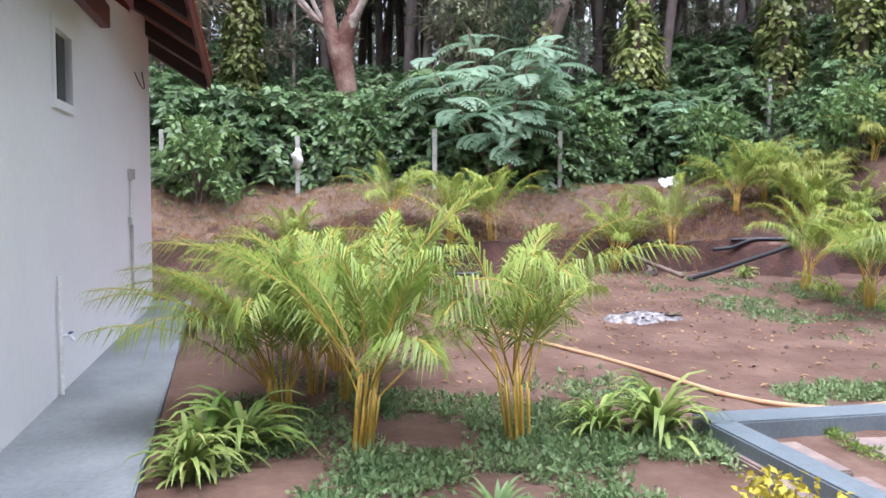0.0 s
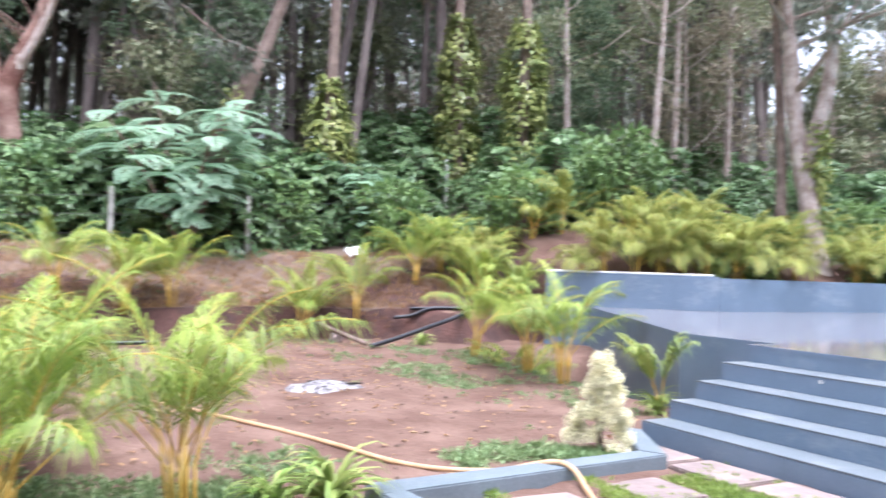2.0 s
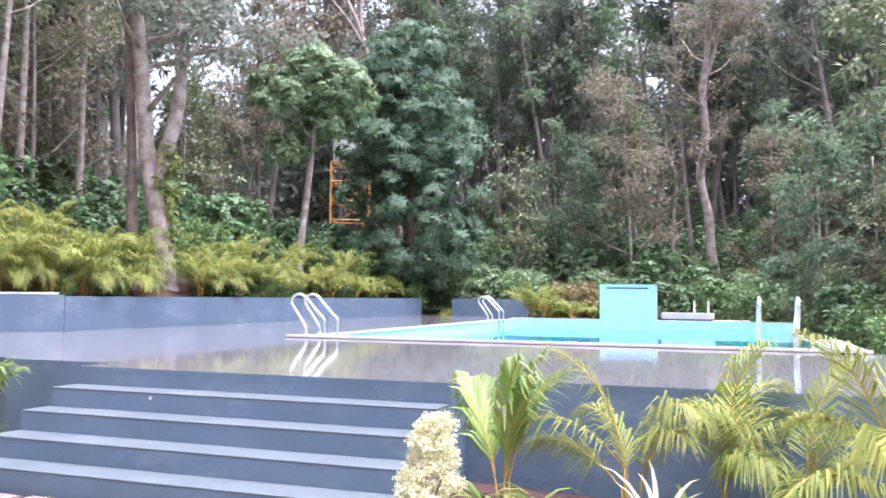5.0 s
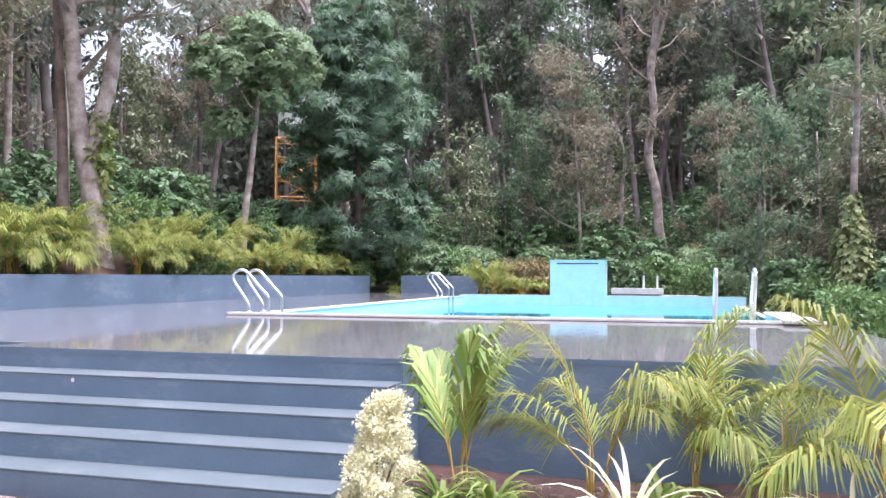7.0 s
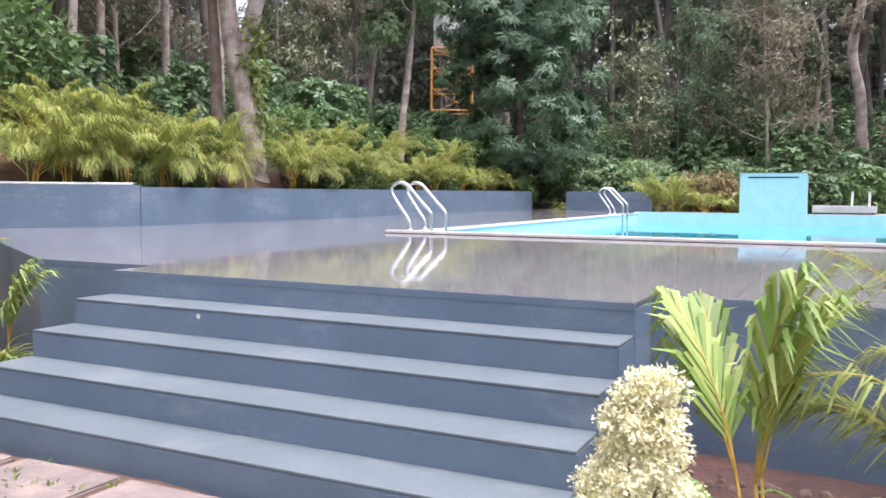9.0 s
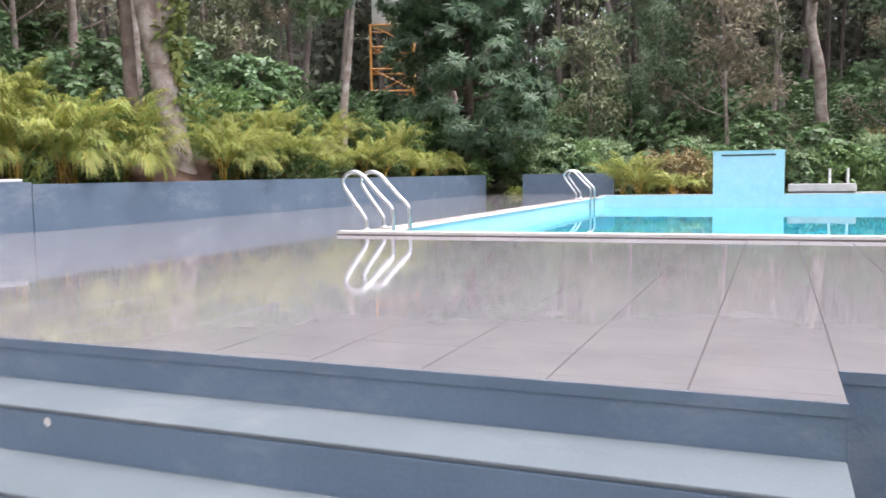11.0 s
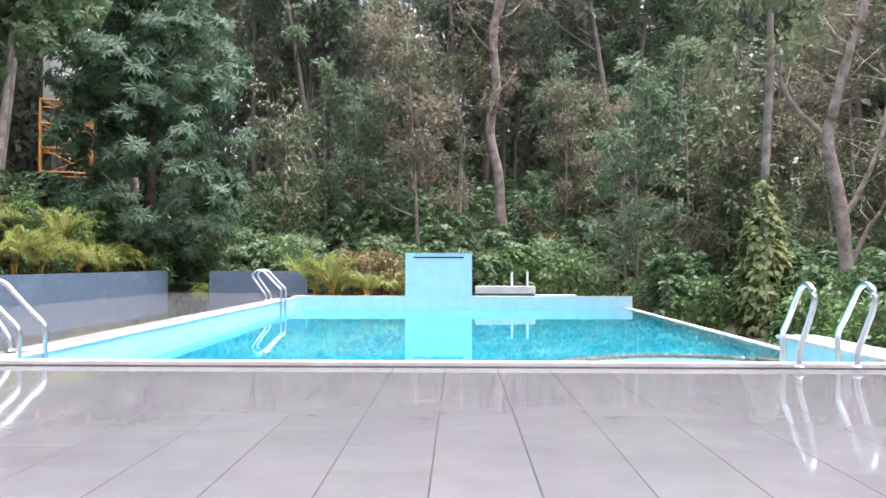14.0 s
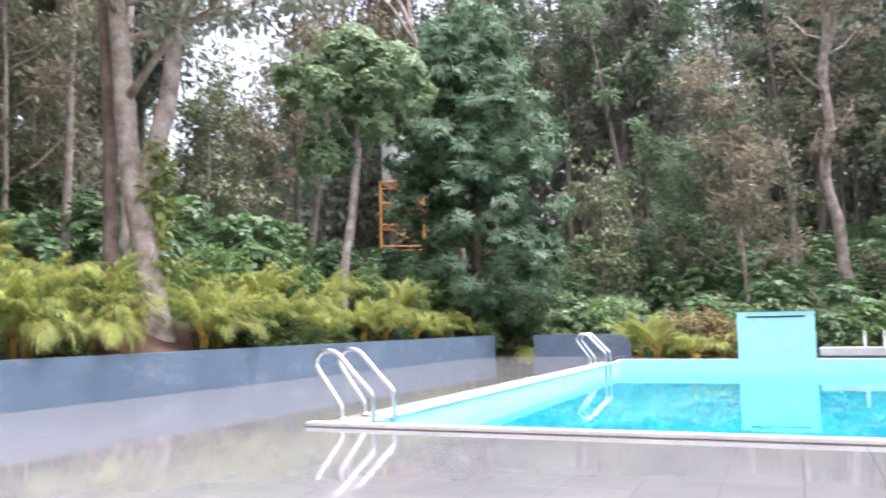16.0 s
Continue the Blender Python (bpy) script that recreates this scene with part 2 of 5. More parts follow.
scuffed(STONE, (0.34, 0.27, 0.21), 2.6, (1, 1, 1), 0.5, 0.7, 0.6)
scuffed(GREY, (0.29, 0.33, 0.37), 1.1, (1, 1, 2.2), 0.54, 0.72, 0.55)
scuffed(GREY_TOP, (0.25, 0.26, 0.26), 1.6, (1, 1, 1), 0.52, 0.72, 0.5)
scuffed(WHITE, (0.70, 0.69, 0.67), 1.4, (1, 1, 1), 0.55, 0.8, 0.3)
dull = scuffed(TILE, (0.25, 0.235, 0.22), 0.9, (1, 1, 1), 0.45, 0.75, 0.4)
gloss = TILE.node_tree.nodes.new("ShaderNodeMapRange")
gloss.inputs["To Min"].default_value, gloss.inputs["To Max"].default_value = 0.05, 0.14
TILE.node_tree.links.new(dull.outputs[0], gloss.inputs["Value"])
TILE.node_tree.links.new(gloss.outputs[0], TILE.node_tree.nodes["Principled BSDF"].inputs["Roughness"])


# ---- building helpers ----
def mesh_from(name, verts, faces, material, smooth=False):
    me = bpy.data.meshes.new(name)
    me.from_pydata([tuple(v) for v in verts], [], [tuple(f) for f in faces])
    me.materials.append(material)
    if smooth:
        me.polygons.foreach_set("use_smooth", [True] * len(me.polygons))
    me.update()
    return me


def part(name, bm, material, parent, label="", smooth=False):
    """Links a bmesh as one mesh object under a thing or a part."""
    me = bpy.data.meshes.new(name)
    bm.to_mesh(me)
    bm.free()
    me.materials.append(material)
    if smooth:
        me.polygons.foreach_set("use_smooth", [True] * len(me.polygons))
    ob = new(name, me)
    if parent is not None:
        ob.parent = parent
    return tagged(ob, label)


def mpart(name, me, parent, label=""):
    ob = new(name, me)
    if parent is not None:
        ob.parent = parent
    return tagged(ob, label)


def thing(name, m, label, category, group="", kind=""):
    ob = new(name)
    ob.matrix_basis = m
    ob.empty_display_size = 0.1
    return tagged(ob, label, category, group, kind)


def box_bm(x0, y0, z0, x1, y1, z1, bevel=0.0, bm=None):
    own = bm is None
    bm = bm or bmesh.new()
    r = bmesh.ops.create_cube(bm, size=1, matrix=Matrix.LocRotScale(((x0 + x1) / 2, (y0 + y1) / 2, (z0 + z1) / 2), None, (abs(x1 - x0), abs(y1 - y0), abs(z1 - z0))))
    if bevel and own:
        bmesh.ops.bevel(bm, geom=bm.edges[:], offset=bevel, segments=2, affect="EDGES", clamp_overlap=True)
    return bm


def prism_bm(pts, z0, z1, bevel=0.0):
    """A flat outline in plan, raised from z0 to z1."""
    bm = bmesh.new()
    lo = [bm.verts.new((x, y, z0)) for x, y in pts]
    hi = [bm.verts.new((x, y, z1)) for x, y in pts]
    k = len(pts)
    bm.faces.new(lo[::-1])
    bm.faces.new(hi)
    for i in range(k):
        bm.faces.new((lo[i], lo[(i + 1) % k], hi[(i + 1) % k], hi[i]))
    bmesh.ops.recalc_face_normals(bm, faces=bm.faces[:])
    if bevel:
        bmesh.ops.bevel(bm, geom=bm.edges[:], offset=bevel, segments=2, affect="EDGES", clamp_overlap=True)
    return bm


def tube(points, radii, sides=8, cap=True):
    """Vertices and faces of a tube along points."""
    pts = [Vector(p) for p in points]
    if not hasattr(radii, "__len__"):
        radii = [radii] * len(pts)
    verts, faces = [], []
    up = Vector((0.31, 0.17, 0.93))
    for i, p in enumerate(pts):
        d = (pts[min(i + 1, len(pts) - 1)] - pts[max(i - 1, 0)]).normalized()
        a = d.cross(up if abs(d.dot(up)) < 0.95 else Vector((1, 0, 0))).normalized()
        b = d.cross(a)
        for k in range(sides):
            t = 2 * math.pi * k / sides
            verts.append(p + (a * math.cos(t) + b * math.sin(t)) * radii[i])
    for i in range(len(pts) - 1):
        for k in range(sides):
            q = (k + 1) % sides
            faces.append((i * sides + k, i * sides + q, (i + 1) * sides + q, (i + 1) * sides + k))
    if cap:
        faces.append(tuple(range(sides))[::-1])
        faces.append(tuple((len(pts) - 1) * sides + k for k in range(sides)))
    return verts, faces


def join(lists):
    verts, faces = [], []
    for v, f in lists:
        o = len(verts)
        verts.extend(v)
        faces.extend(tuple(i + o for i in g) for g in f)
    return verts, faces


def spline(points, n=6):
    """Catmull-Rom through the points."""
    p = [Vector(q) for q in points]
    p = [p[0] * 2 - p[1], *p, p[-1] * 2 - p[-2]]
    out = []
    for i in range(1, len(p) - 2):
        for k in range(n):
            t = k / n
            out.append(0.5 * ((2 * p[i]) + (p[i + 1] - p[i - 1]) * t + (2 * p[i - 1] - 5 * p[i] + 4 * p[i + 1] - p[i + 2]) * t * t + (3 * p[i] - p[i - 1] - 3 * p[i + 1] + p[i + 2]) * t ** 3))
    return out + [p[-2]]


def leaves(P, D, N, L, W, fold=0.25, mid=0.45):
    """Leaf blades: arrays of foot, direction, face normal, length, width. Each is one folded quad."""
    D = D / (np.linalg.norm(D, axis=1, keepdims=True) + 1e-9)
    S = np.cross(D, N)
    S = S / (np.linalg.norm(S, axis=1, keepdims=True) + 1e-9)
    U = np.cross(S, D)
    L, W = np.broadcast_to(L, (len(P),))[:, None], np.broadcast_to(W, (len(P),))[:, None]
    m = P + D * L * mid
    V = np.stack([P, m + S * W / 2 + U * W * fold, P + D * L, m - S * W / 2 + U * W * fold], 1).reshape(-1, 3)
    F = np.arange(len(P) * 4).reshape(-1, 4)
    return V, F


def leaf_mesh(name, V, F, material):
    me = bpy.data.meshes.new(name)
    me.vertices.add(len(V))
    me.vertices.foreach_set("co", np.asarray(V, dtype=np.float32).ravel())
    me.loops.add(F.size)
    me.loops.foreach_set("vertex_index", F.ravel().astype(np.int32))
    me.polygons.add(len(F))
    me.polygons.foreach_set("loop_start", np.arange(0, F.size, F.shape[1], dtype=np.int32))
    me.polygons.foreach_set("loop_total", np.full(len(F), F.shape[1], dtype=np.int32))
    me.update(calc_edges=True)
    me.materials.append(material)
    return me


def vjoin(parts):
    o, vs, fs = 0, [], []
    for V, F in parts:
        vs.append(V), fs.append(F + o)
        o += len(V)
    return np.concatenate(vs), np.concatenate(fs)


def cloud(rng, centre, size, n, length, width, droop=0.3, shell=0.5):
    """A clump of leaves: feet spread in an ellipsoid, more of them near its skin, tips outwards and drooping."""
    d = rng.normal(size=(n, 3))
    d /= np.linalg.norm(d, axis=1, keepdims=True)
    r = shell + (1 - shell) * rng.random((n, 1))
    P = np.asarray(centre) + d * r * np.asarray(size)
    D = d * 0.8 + rng.normal(size=(n, 3)) * 0.55
    D[:, 2] -= droop
    N = d * 0.6 + rng.normal(size=(n, 3)) * 0.5
    N[:, 2] += 0.7
    return leaves(P, D, N, length * (0.7 + 0.6 * rng.random(n)), width * (0.7 + 0.6 * rng.random(n)))


# ---- the lie of the land ----
GARDEN = -0.94


def step01(a, b, x):
    t = np.clip((x - a) / (b - a), 0, 1)
    return t * t * (3 - 2 * t)


def land(x, y):
    """Height of the ground: garden floor, cut bank, wooded hillside behind it, and lower ground past the pool's far side."""
    x, y = np.asarray(x, float), np.asarray(y, float)
    edge = -8.6 + 0.35 * np.sin(y * 0.9) + 0.2 * np.sin(y * 2.3) + step01(-6.5, -4.0, y) * 0.9
    bank = step01(0.0, 0.2, edge - x)
    rise = np.maximum(0, edge - 0.4 - x)
    g = GARDEN + 0.12 * step01(-2, -8, x) + bank * 0.62 + 0.42 * np.minimum(rise, 2.6) + 0.2 * np.clip(rise - 2.6, 0, 10) + 0.10 * np.maximum(rise - 12.6, 0)
    line = -5.05 + 0.8 * np.minimum(0, y + 0.2)
    bed = 0.60 + 0.55 * np.clip(line - 0.75 - x, 0, 1.4) + 0.25 * np.clip(line - 1.9 - x, 0, 6.4) + 0.12 * np.maximum(line - 8.3 - x, 0)
    w = step01(0.05, 0.4, line - x) * step01(-3.6, -2.6, y)
    g = g * (1 - w) + bed * w
    back = -0.15 + 0.115 * np.maximum(y - 19.5, 0) + 0.11 * np.clip(y - 28, 0, 25)
    right = -0.75 + 0.115 * np.maximum(y - 21, 0) + 0.11 * np.clip(y - 28, 0, 25)
    k9 = step01(8.5, 11, x)
    past = back * (1 - k9) + right * k9
    k = np.maximum(step01(18.7, 20.0, y), step01(15.0, 15.6, y) * step01(-0.2, 0.1, x) * step01(9.4, 9.1, x))
    lw = step01(-4.4, -6.5, x)
    g = g * (1 - k) + np.maximum(past, g * lw + past * (1 - lw)) * k
    side = step01(9.3, 10.2, x) * step01(-6, 0, y)
    g = g * (1 - side) + np.minimum(g + 5, right) * side
    under = step01(-5.0, -4.7, x) * step01(9.6, 9.4, x) * step01(-5.9, -5.2, y) * step01(18.7, 18.3, y)
    under = under * (1 - step01(15.0, 15.5, y) * step01(-0.2, 0.1, x))
    g = g - under * 1.6
    return g + 0.025 * np.sin(x * 2.1 + y) * np.sin(y * 1.7 - x * 0.6)


def gz(x, y):
    return float(land(x, y))


def build_ground():
    def axis(lo, a, b, hi, fine, coarse):
        n1, n2 = int((b - a) / fine), coarse
        left = a - np.geomspace(0.5, a - lo, n2)[::-1]
        right = b + np.geomspace(0.5, hi - b, n2)
        return np.concatenate([left, np.linspace(a, b, n1), right])
    xs = axis(-600, -16, 13, 600, 0.16, 40)
    ys = axis(-600, -19, 24, 600, 0.2, 40)
    X, Y = np.meshgrid(xs, ys)
    Z = land(X, Y)
    far = np.maximum(np.hypot(X, Y - 3) - 90, 0)
    Z = np.where(far > 0, np.minimum(Z, 12), Z)
    Z += np.random.RandomState(4).normal(size=Z.shape) * 0.008
    V = np.stack([X, Y, Z], -1).reshape(-1, 3)
    nx = len(xs)
    i = np.arange((len(ys) - 1) * nx).reshape(len(ys) - 1, nx)[:, :-1].ravel()
    F = np.stack([i, i + 1, i + nx + 1, i + nx], 1)
    me = leaf_mesh("ground", V, F, SOIL)
    me.materials.append(FLOOR)
    cx, cy = V[F].mean(1)[:, 0], V[F].mean(1)[:, 1]
    wood = (cx < -12.2 + 0.5 * np.sin(cy * 1.3)) | (cy > 19.3) | (cx > 10.2) | ((cx < -6.8) & (cy > -1.0)) | (cy < -20)
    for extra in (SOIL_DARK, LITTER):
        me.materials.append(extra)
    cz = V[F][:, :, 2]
    # steep bank faces get the shade-darkened soil; the bed below the terrace shares it
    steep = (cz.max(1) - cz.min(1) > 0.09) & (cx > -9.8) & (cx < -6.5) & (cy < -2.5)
    wall_bed = (cx > 5.3) & (cy > -8.3) & (cy < -5.6) & (cx < 12)
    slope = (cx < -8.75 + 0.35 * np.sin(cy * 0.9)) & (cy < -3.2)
    index = np.where(wood, 1, np.where(steep | wall_bed, 2, np.where(slope, 3, 0)))
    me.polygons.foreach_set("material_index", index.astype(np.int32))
    me.polygons.foreach_set("use_smooth", [True] * len(me.polygons))
    tagged(new("ground", me), "bare reddish-brown garden soil rising into a wooded hillside", "ground", kind="structure")


build_ground()

# ---- terrace, stairs, parapet ----
XL, XR = 1.093, 5.193            # stair flight, side to side
YF, YN = -5.855, -6.30          # terrace wall, top nosing
RISE, GOING = 0.183, 0.365
XE = 9.6                        # terrace's far side
terrace = thing("terrace", pose(0, 0, 0), "raised pool terrace with grey-blue painted retaining walls", "terrace", kind="structure")
FRONT = [(XE, YF), (XE, -0.35), (9.3, -0.35), (9.3, 0.02), (-0.1, 0.02), (-0.1, 18.75), (-5.0, 18.75), (-4.95, -0.2), (-6.6, -2.3), (-0.33, YF)]
part("retaining_wall", prism_bm(FRONT[::-1], -1.4, -0.03), GREY, terrace)

stairs = thing("stairs", pose(0, 0, 0), "broad flight of five grey-blue painted steps up to the terrace", "stairs", kind="structure")
for i in range(5):
    y1 = YN - GOING * i
    part("step", box_bm(XL, y1, -1.2, XR, (YF + 0.001 if i == 0 else y1 + GOING - 0.0005), -RISE * i - (0.012 if i else 0.03), 0.008), GREY, stairs)
    if i:
        part("tread", box_bm(XL + 0.002, y1 + 0.003, -RISE * i - 0.014, XR - 0.002, y1 + GOING - 0.001, -RISE * i, 0.003), GREY_TOP, stairs)

bm = bmesh.new()
bmesh.ops.create_circle(bm, cap_ends=True, radius=0.02, segments=7, matrix=Matrix.Translation((2.3, YN - GOING - 0.003, -0.232)) @ Matrix.Rotation(radians(90), 4, "X"))
part("paint_chip", bm, COPING, stairs, "small white chip in the paint")
parapet = thing("parapet_wall", pose(0, 0, 0), "low grey-blue painted retaining wall along the terrace", "wall", kind="structure")
part("wall_run", prism_bm([(-4.57, 18.84), (-4.73, 18.84), (-5.12, -0.1), (-4.95, -0.2)], -0.3, 0.69, 0.006), GREY, parapet)
part("wall_run", prism_bm([(-4.95, -0.21), (-5.1, -0.1), (-7.3, -2.95), (-7.15, -3.05)], -1.2, 0.72, 0.006), GREY, parapet)
wall2 = tagged(part("end_wall", prism_bm([(-3.13, 18.53), (-0.02, 18.53), (-0.02, 18.68), (-3.13, 18.68)], -0.3, 0.695, 0.006), GREY, None), "short grey-blue painted wall closing the terrace", "wall", kind="structure")
v, f = tube(spline([(-5.08, -0.25, 0.742), (-6.1, -1.6, 0.742), (-7.2, -3.0, 0.742)]), 0.025, 8)
tagged(new("white_pipe", mesh_from("white_pipe", v, f, PLASTIC)), "white plastic pipe lying along the top of the parapet", "pipe")

# ---- pool ----
PX0, PX1, PY0, PY1, WATERZ = 0.42, 9.3, 0.14, 14.6, -0.24
pool = thing("swimming_pool", pose(0, 0, 0), "rectangular pool lined with pale blue mosaic", "pool", kind="structure")
part("pool_wall", box_bm(PX0 - 0.14, PY0 - 0.1, -1.6, PX0, PY1, 0.012), POOL, pool)
part("pool_wall", box_bm(PX0 - 0.14, PY0 - 0.12, -1.6, PX1, PY0, 0.008), POOL, pool)
part("pool_wall", box_bm(PX0 - 0.14, PY1, -1.6, PX1 + 0.2, PY1 + 0.2, 0.05, 0.004), POOL, pool)
part("pool_wall", box_bm(PX1, PY0 - 0.1, -1.6, PX1 + 0.16, PY1, WATERZ + 0.012, 0.004), COPING, pool)
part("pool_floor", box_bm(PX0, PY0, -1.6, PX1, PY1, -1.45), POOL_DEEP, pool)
pts = [None] + [(7.6 + 2.35 * math.cos(a), 0.14 + 3.4 * math.sin(a)) for a in np.linspace(math.pi, 0.762, 24)] + [(PX1, 0.14)]
part("shallow_shelf", prism_bm(pts[1:], -1.45, -0.55, 0.01), POOL, pool)
arc = [(x, y) for x, y in pts[1:-1]]
ring = arc + [(7.6 + (x - 7.6) * 0.93, 0.14 + (y - 0.14) * 0.93) for x, y in arc[::-1]]
part("shelf_rim", prism_bm(ring, -0.55, -0.262, 0.004), RIM, pool, "brown stone rim of the shallow shelf")
bm = bmesh.new()
for q in ((PX0, PY0), (PX1, PY0), (PX1, PY1), (PX0, PY1)):
    bm.verts.new((*q, WATERZ))
bm.faces.new(bm.verts[:])
water = tagged(part("water", bm, WATER, None), "still turquoise pool water with faint ripples", "water", kind="structure")
water.visible_shadow = False
coping = thing("pool_coping", pose(0, 0, 0), "white stone coping round the pool, patchy and unfinished along one side", "coping", kind="structure")
part("coping_strip", box_bm(-0.1, -0.004, 0.008, PX1 + 0.15, 0.15, 0.048, 0.005), COPING, coping)
part("coping_edge", box_bm(-0.098, -0.012, -0.01, PX1 + 0.15, 0.0, 0.0075), COPING_EDGE, coping)
part("screed_strip", box_bm(-0.1, 0.152, 0.0, PX0 - 0.1, PY1, 0.012, 0.004), SCREED, coping, "bare cement screed")
part("coping_strip", box_bm(PX0 - 0.098, 0.152, 0.0, PX0 + 0.02, PY1, 0.022, 0.004), COPING, coping)
rp = random.Random(14)
yy = 0.16
while yy < PY1 - 1.2:
    ln = rp.uniform(0.5, 1.5)
    edge = [(-0.09 + rp.uniform(0, 0.3), yy + ln * k / 6) for k in range(7)]
    if rp.random() < 0.75:
        part("white_patch", prism_bm([(PX0 - 0.099, yy + ln), *edge[::-1], (PX0 - 0.099, yy)][::-1], 0.004, 0.019), COPING, coping, "patch of white cement")
    yy += ln + rp.uniform(0.02, 0.5)
part("coping_strip", box_bm(PX0 - 0.1, PY1 + 0.002, 0.052, PX1 + 0.2, PY1 + 0.22, 0.07, 0.004), COPING, coping)

fall = thing("waterfall_block", pose(4.29, PY1 + 0.43, 0), "pale blue mosaic waterfall block with a dark spout slot", "water feature")
part("body", box_bm(-0.9, -0.45, -1.3, 0.9, 0.35, 1.216, 0.008), POOL, fall)
part("spout_slot", box_bm(-0.68, -0.456, 1.09, 0.68, -0.448, 1.135), WIRE, fall, "dark slot of the spout")
part("cap", box_bm(-0.92, -0.46, 1.216, 0.92, 0.37, 1.235, 0.006), POOL, fall)

block = thing("corner_block", pose(8.99, 0, 0), "low pale blue mosaic wall with a white top at the pool corner", "wall", kind="structure")
part("body", box_bm(-0.12, 0.152, -1.4, 0.29, 2.75, 0.03), POOL, block)
part("cap", box_bm(-0.16, -0.3, 0.03, 0.34, 2.8, 0.075, 0.006), COPING, block)
tagged(part("flat_slab", box_bm(6.95, 15.2, 0.02, 8.1, 15.75, 0.085, 0.006), COPING, None), "thin white slab lying behind the pool's back wall", "slab")
slab = tagged(part("white_slab", box_bm(5.3, 15.7, 0.1, 7.0, 16.4, 0.3, 0.01), COPING, None), "white slab behind the pool's back wall", "slab")
part("slab_support", box_bm(5.4, 15.75, -0.3, 6.9, 16.35, 0.1), CEMENT, slab)
pump = thing("pipe_stub", pose(6.6, 16.0, 0.3), "pair of short white pipes standing on a slab", "pipe")
for dx in (-0.25, 0.2):
    v, f = tube([(dx, 0, 0), (dx, 0, 0.42)], 0.035, 8)
    mpart("pipe", mesh_from("pipe", v, f, PLASTIC), pump)


def ladder(m, label):
    """Two arched rails, each with a foot on the edge and a leg into the water, and treads."""
    t = thing("pool_ladder", m, label, "pool ladder", "pool ladders")
    for s in (-0.26, 0.26):
        path = spline([(-0.33, s, 0.0), (-0.33, s, 0.10), (-0.36, s, 0.18), (-0.49, s, 0.36), (-0.62, s, 0.54), (-0.66, s, 0.64), (-0.60, s, 0.73), (-0.49, s, 0.76), (-0.38, s, 0.72), (-0.28, s, 0.62), (-0.11, s, 0.44), (0.02, s, 0.31), (0.05, s, 0.22), (0.05, s, 0.0), (0.05, s, -0.95)], 5)
        v, f = tube(path, 0.027, 10)
        rail = mpart("rail", mesh_from("rail", v, f, STEEL, True), t)
        v, f = tube([(-0.33, s, 0.004), (-0.33, s, 0.014), (-0.33, s, 0.03)], [0.055, 0.055, 0.03], 14)
        mpart("base_flange", mesh_from("base_flange", v, f, STEEL), rail)
    for z in (-0.35, -0.6, -0.85):
        part("tread", box_bm(0.01, -0.25, z, 0.09, 0.25, z + 0.03, 0.005), STEEL, t)
    return t


ladder(pose(PX0 - 0.02, 0.74, 0.02), "polished steel pool ladder beside the front corner of the pool")
ladder(pose(PX0 - 0.02, 12.9, 0.02), "polished steel pool ladder near the pool's back wall")
ladder(pose(8.17, 0.16, 0.03, 0, 0, 90), "polished steel pool ladder on the front coping")

# ---- house ----
u = Vector((-0.9966, -0.0824, 0)).normalized()
house = thing("house", Matrix.Translation((2.21, -15.64, -0.88)) @ Matrix.Rotation(math.atan2(u.y, u.x), 4, "Z"), "white plastered single-storey house with a red clay tile roof", "house")
# local axes: x along the wall to its far corner, y to the inside, z up from the apron
LW, HW = 7.0, 4.4


def wall_with_hole(x0, x1, z0, z1, hx0, hx1, hz0, hz1, th):
    bm = bmesh.new()
    for a in ((x0, z0, hx0, z1), (hx1, z0, x1, z1), (hx0, z0, hx1, hz0), (hx0, hz1, hx1, z1)):
        box_bm(a[0], 0, a[1], a[2], th, a[3], bm=bm)
    return bm


part("wall", wall_with_hole(-9.0, LW, -0.05, HW, 1.54, 2.1, 2.31, 2.86, 0.23), WHITE, house)
part("wall", box_bm(LW - 0.23, 0.231, -0.05, LW, 7, HW), WHITE, house)
part("wall", box_bm(-9, 6.77, -0.05, LW - 0.231, 7, HW), WHITE, house)
part("wall", box_bm(-9, 0.231, -0.05, -8.77, 6.769, HW), WHITE, house)
win = part("window", box_bm(1.54, 0.035, 2.31, 2.1, 0.05, 2.86), GLASS_DARK, house)
bm = bmesh.new()
for a in ((1.47, 2.24, 1.54, 2.95), (2.1, 2.24, 2.17, 2.95), (1.54, 2.86, 2.1, 2.95), (1.54, 2.24, 2.1, 2.31)):
    box_bm(a[0], -0.022, a[1], a[2], 0.03, a[3], bm=bm)
part("frame", bm, WHITE, win)
# roof: falls outwards to a verge over the wall, on dark rafters
def sloped(x0, y0, x1, y1, t0, t1, zc, xc, along, out, yc):
    """A slab on a sloping plane: z = zc at (xc, yc), rising by along per metre of x and out per metre of y."""
    bm = bmesh.new()
    vs = [bm.verts.new((x, y, zc + along * (x - xc) + out * (y - yc) + t)) for t in (t0, t1) for x, y in ((x0, y0), (x1, y0), (x1, y1), (x0, y1))]
    for q in ((3, 2, 1, 0), (4, 5, 6, 7), (0, 1, 5, 4), (1, 2, 6, 5), (2, 3, 7, 6), (3, 0, 4, 7)):
        bm.faces.new([vs[i] for i in q])
    return bm


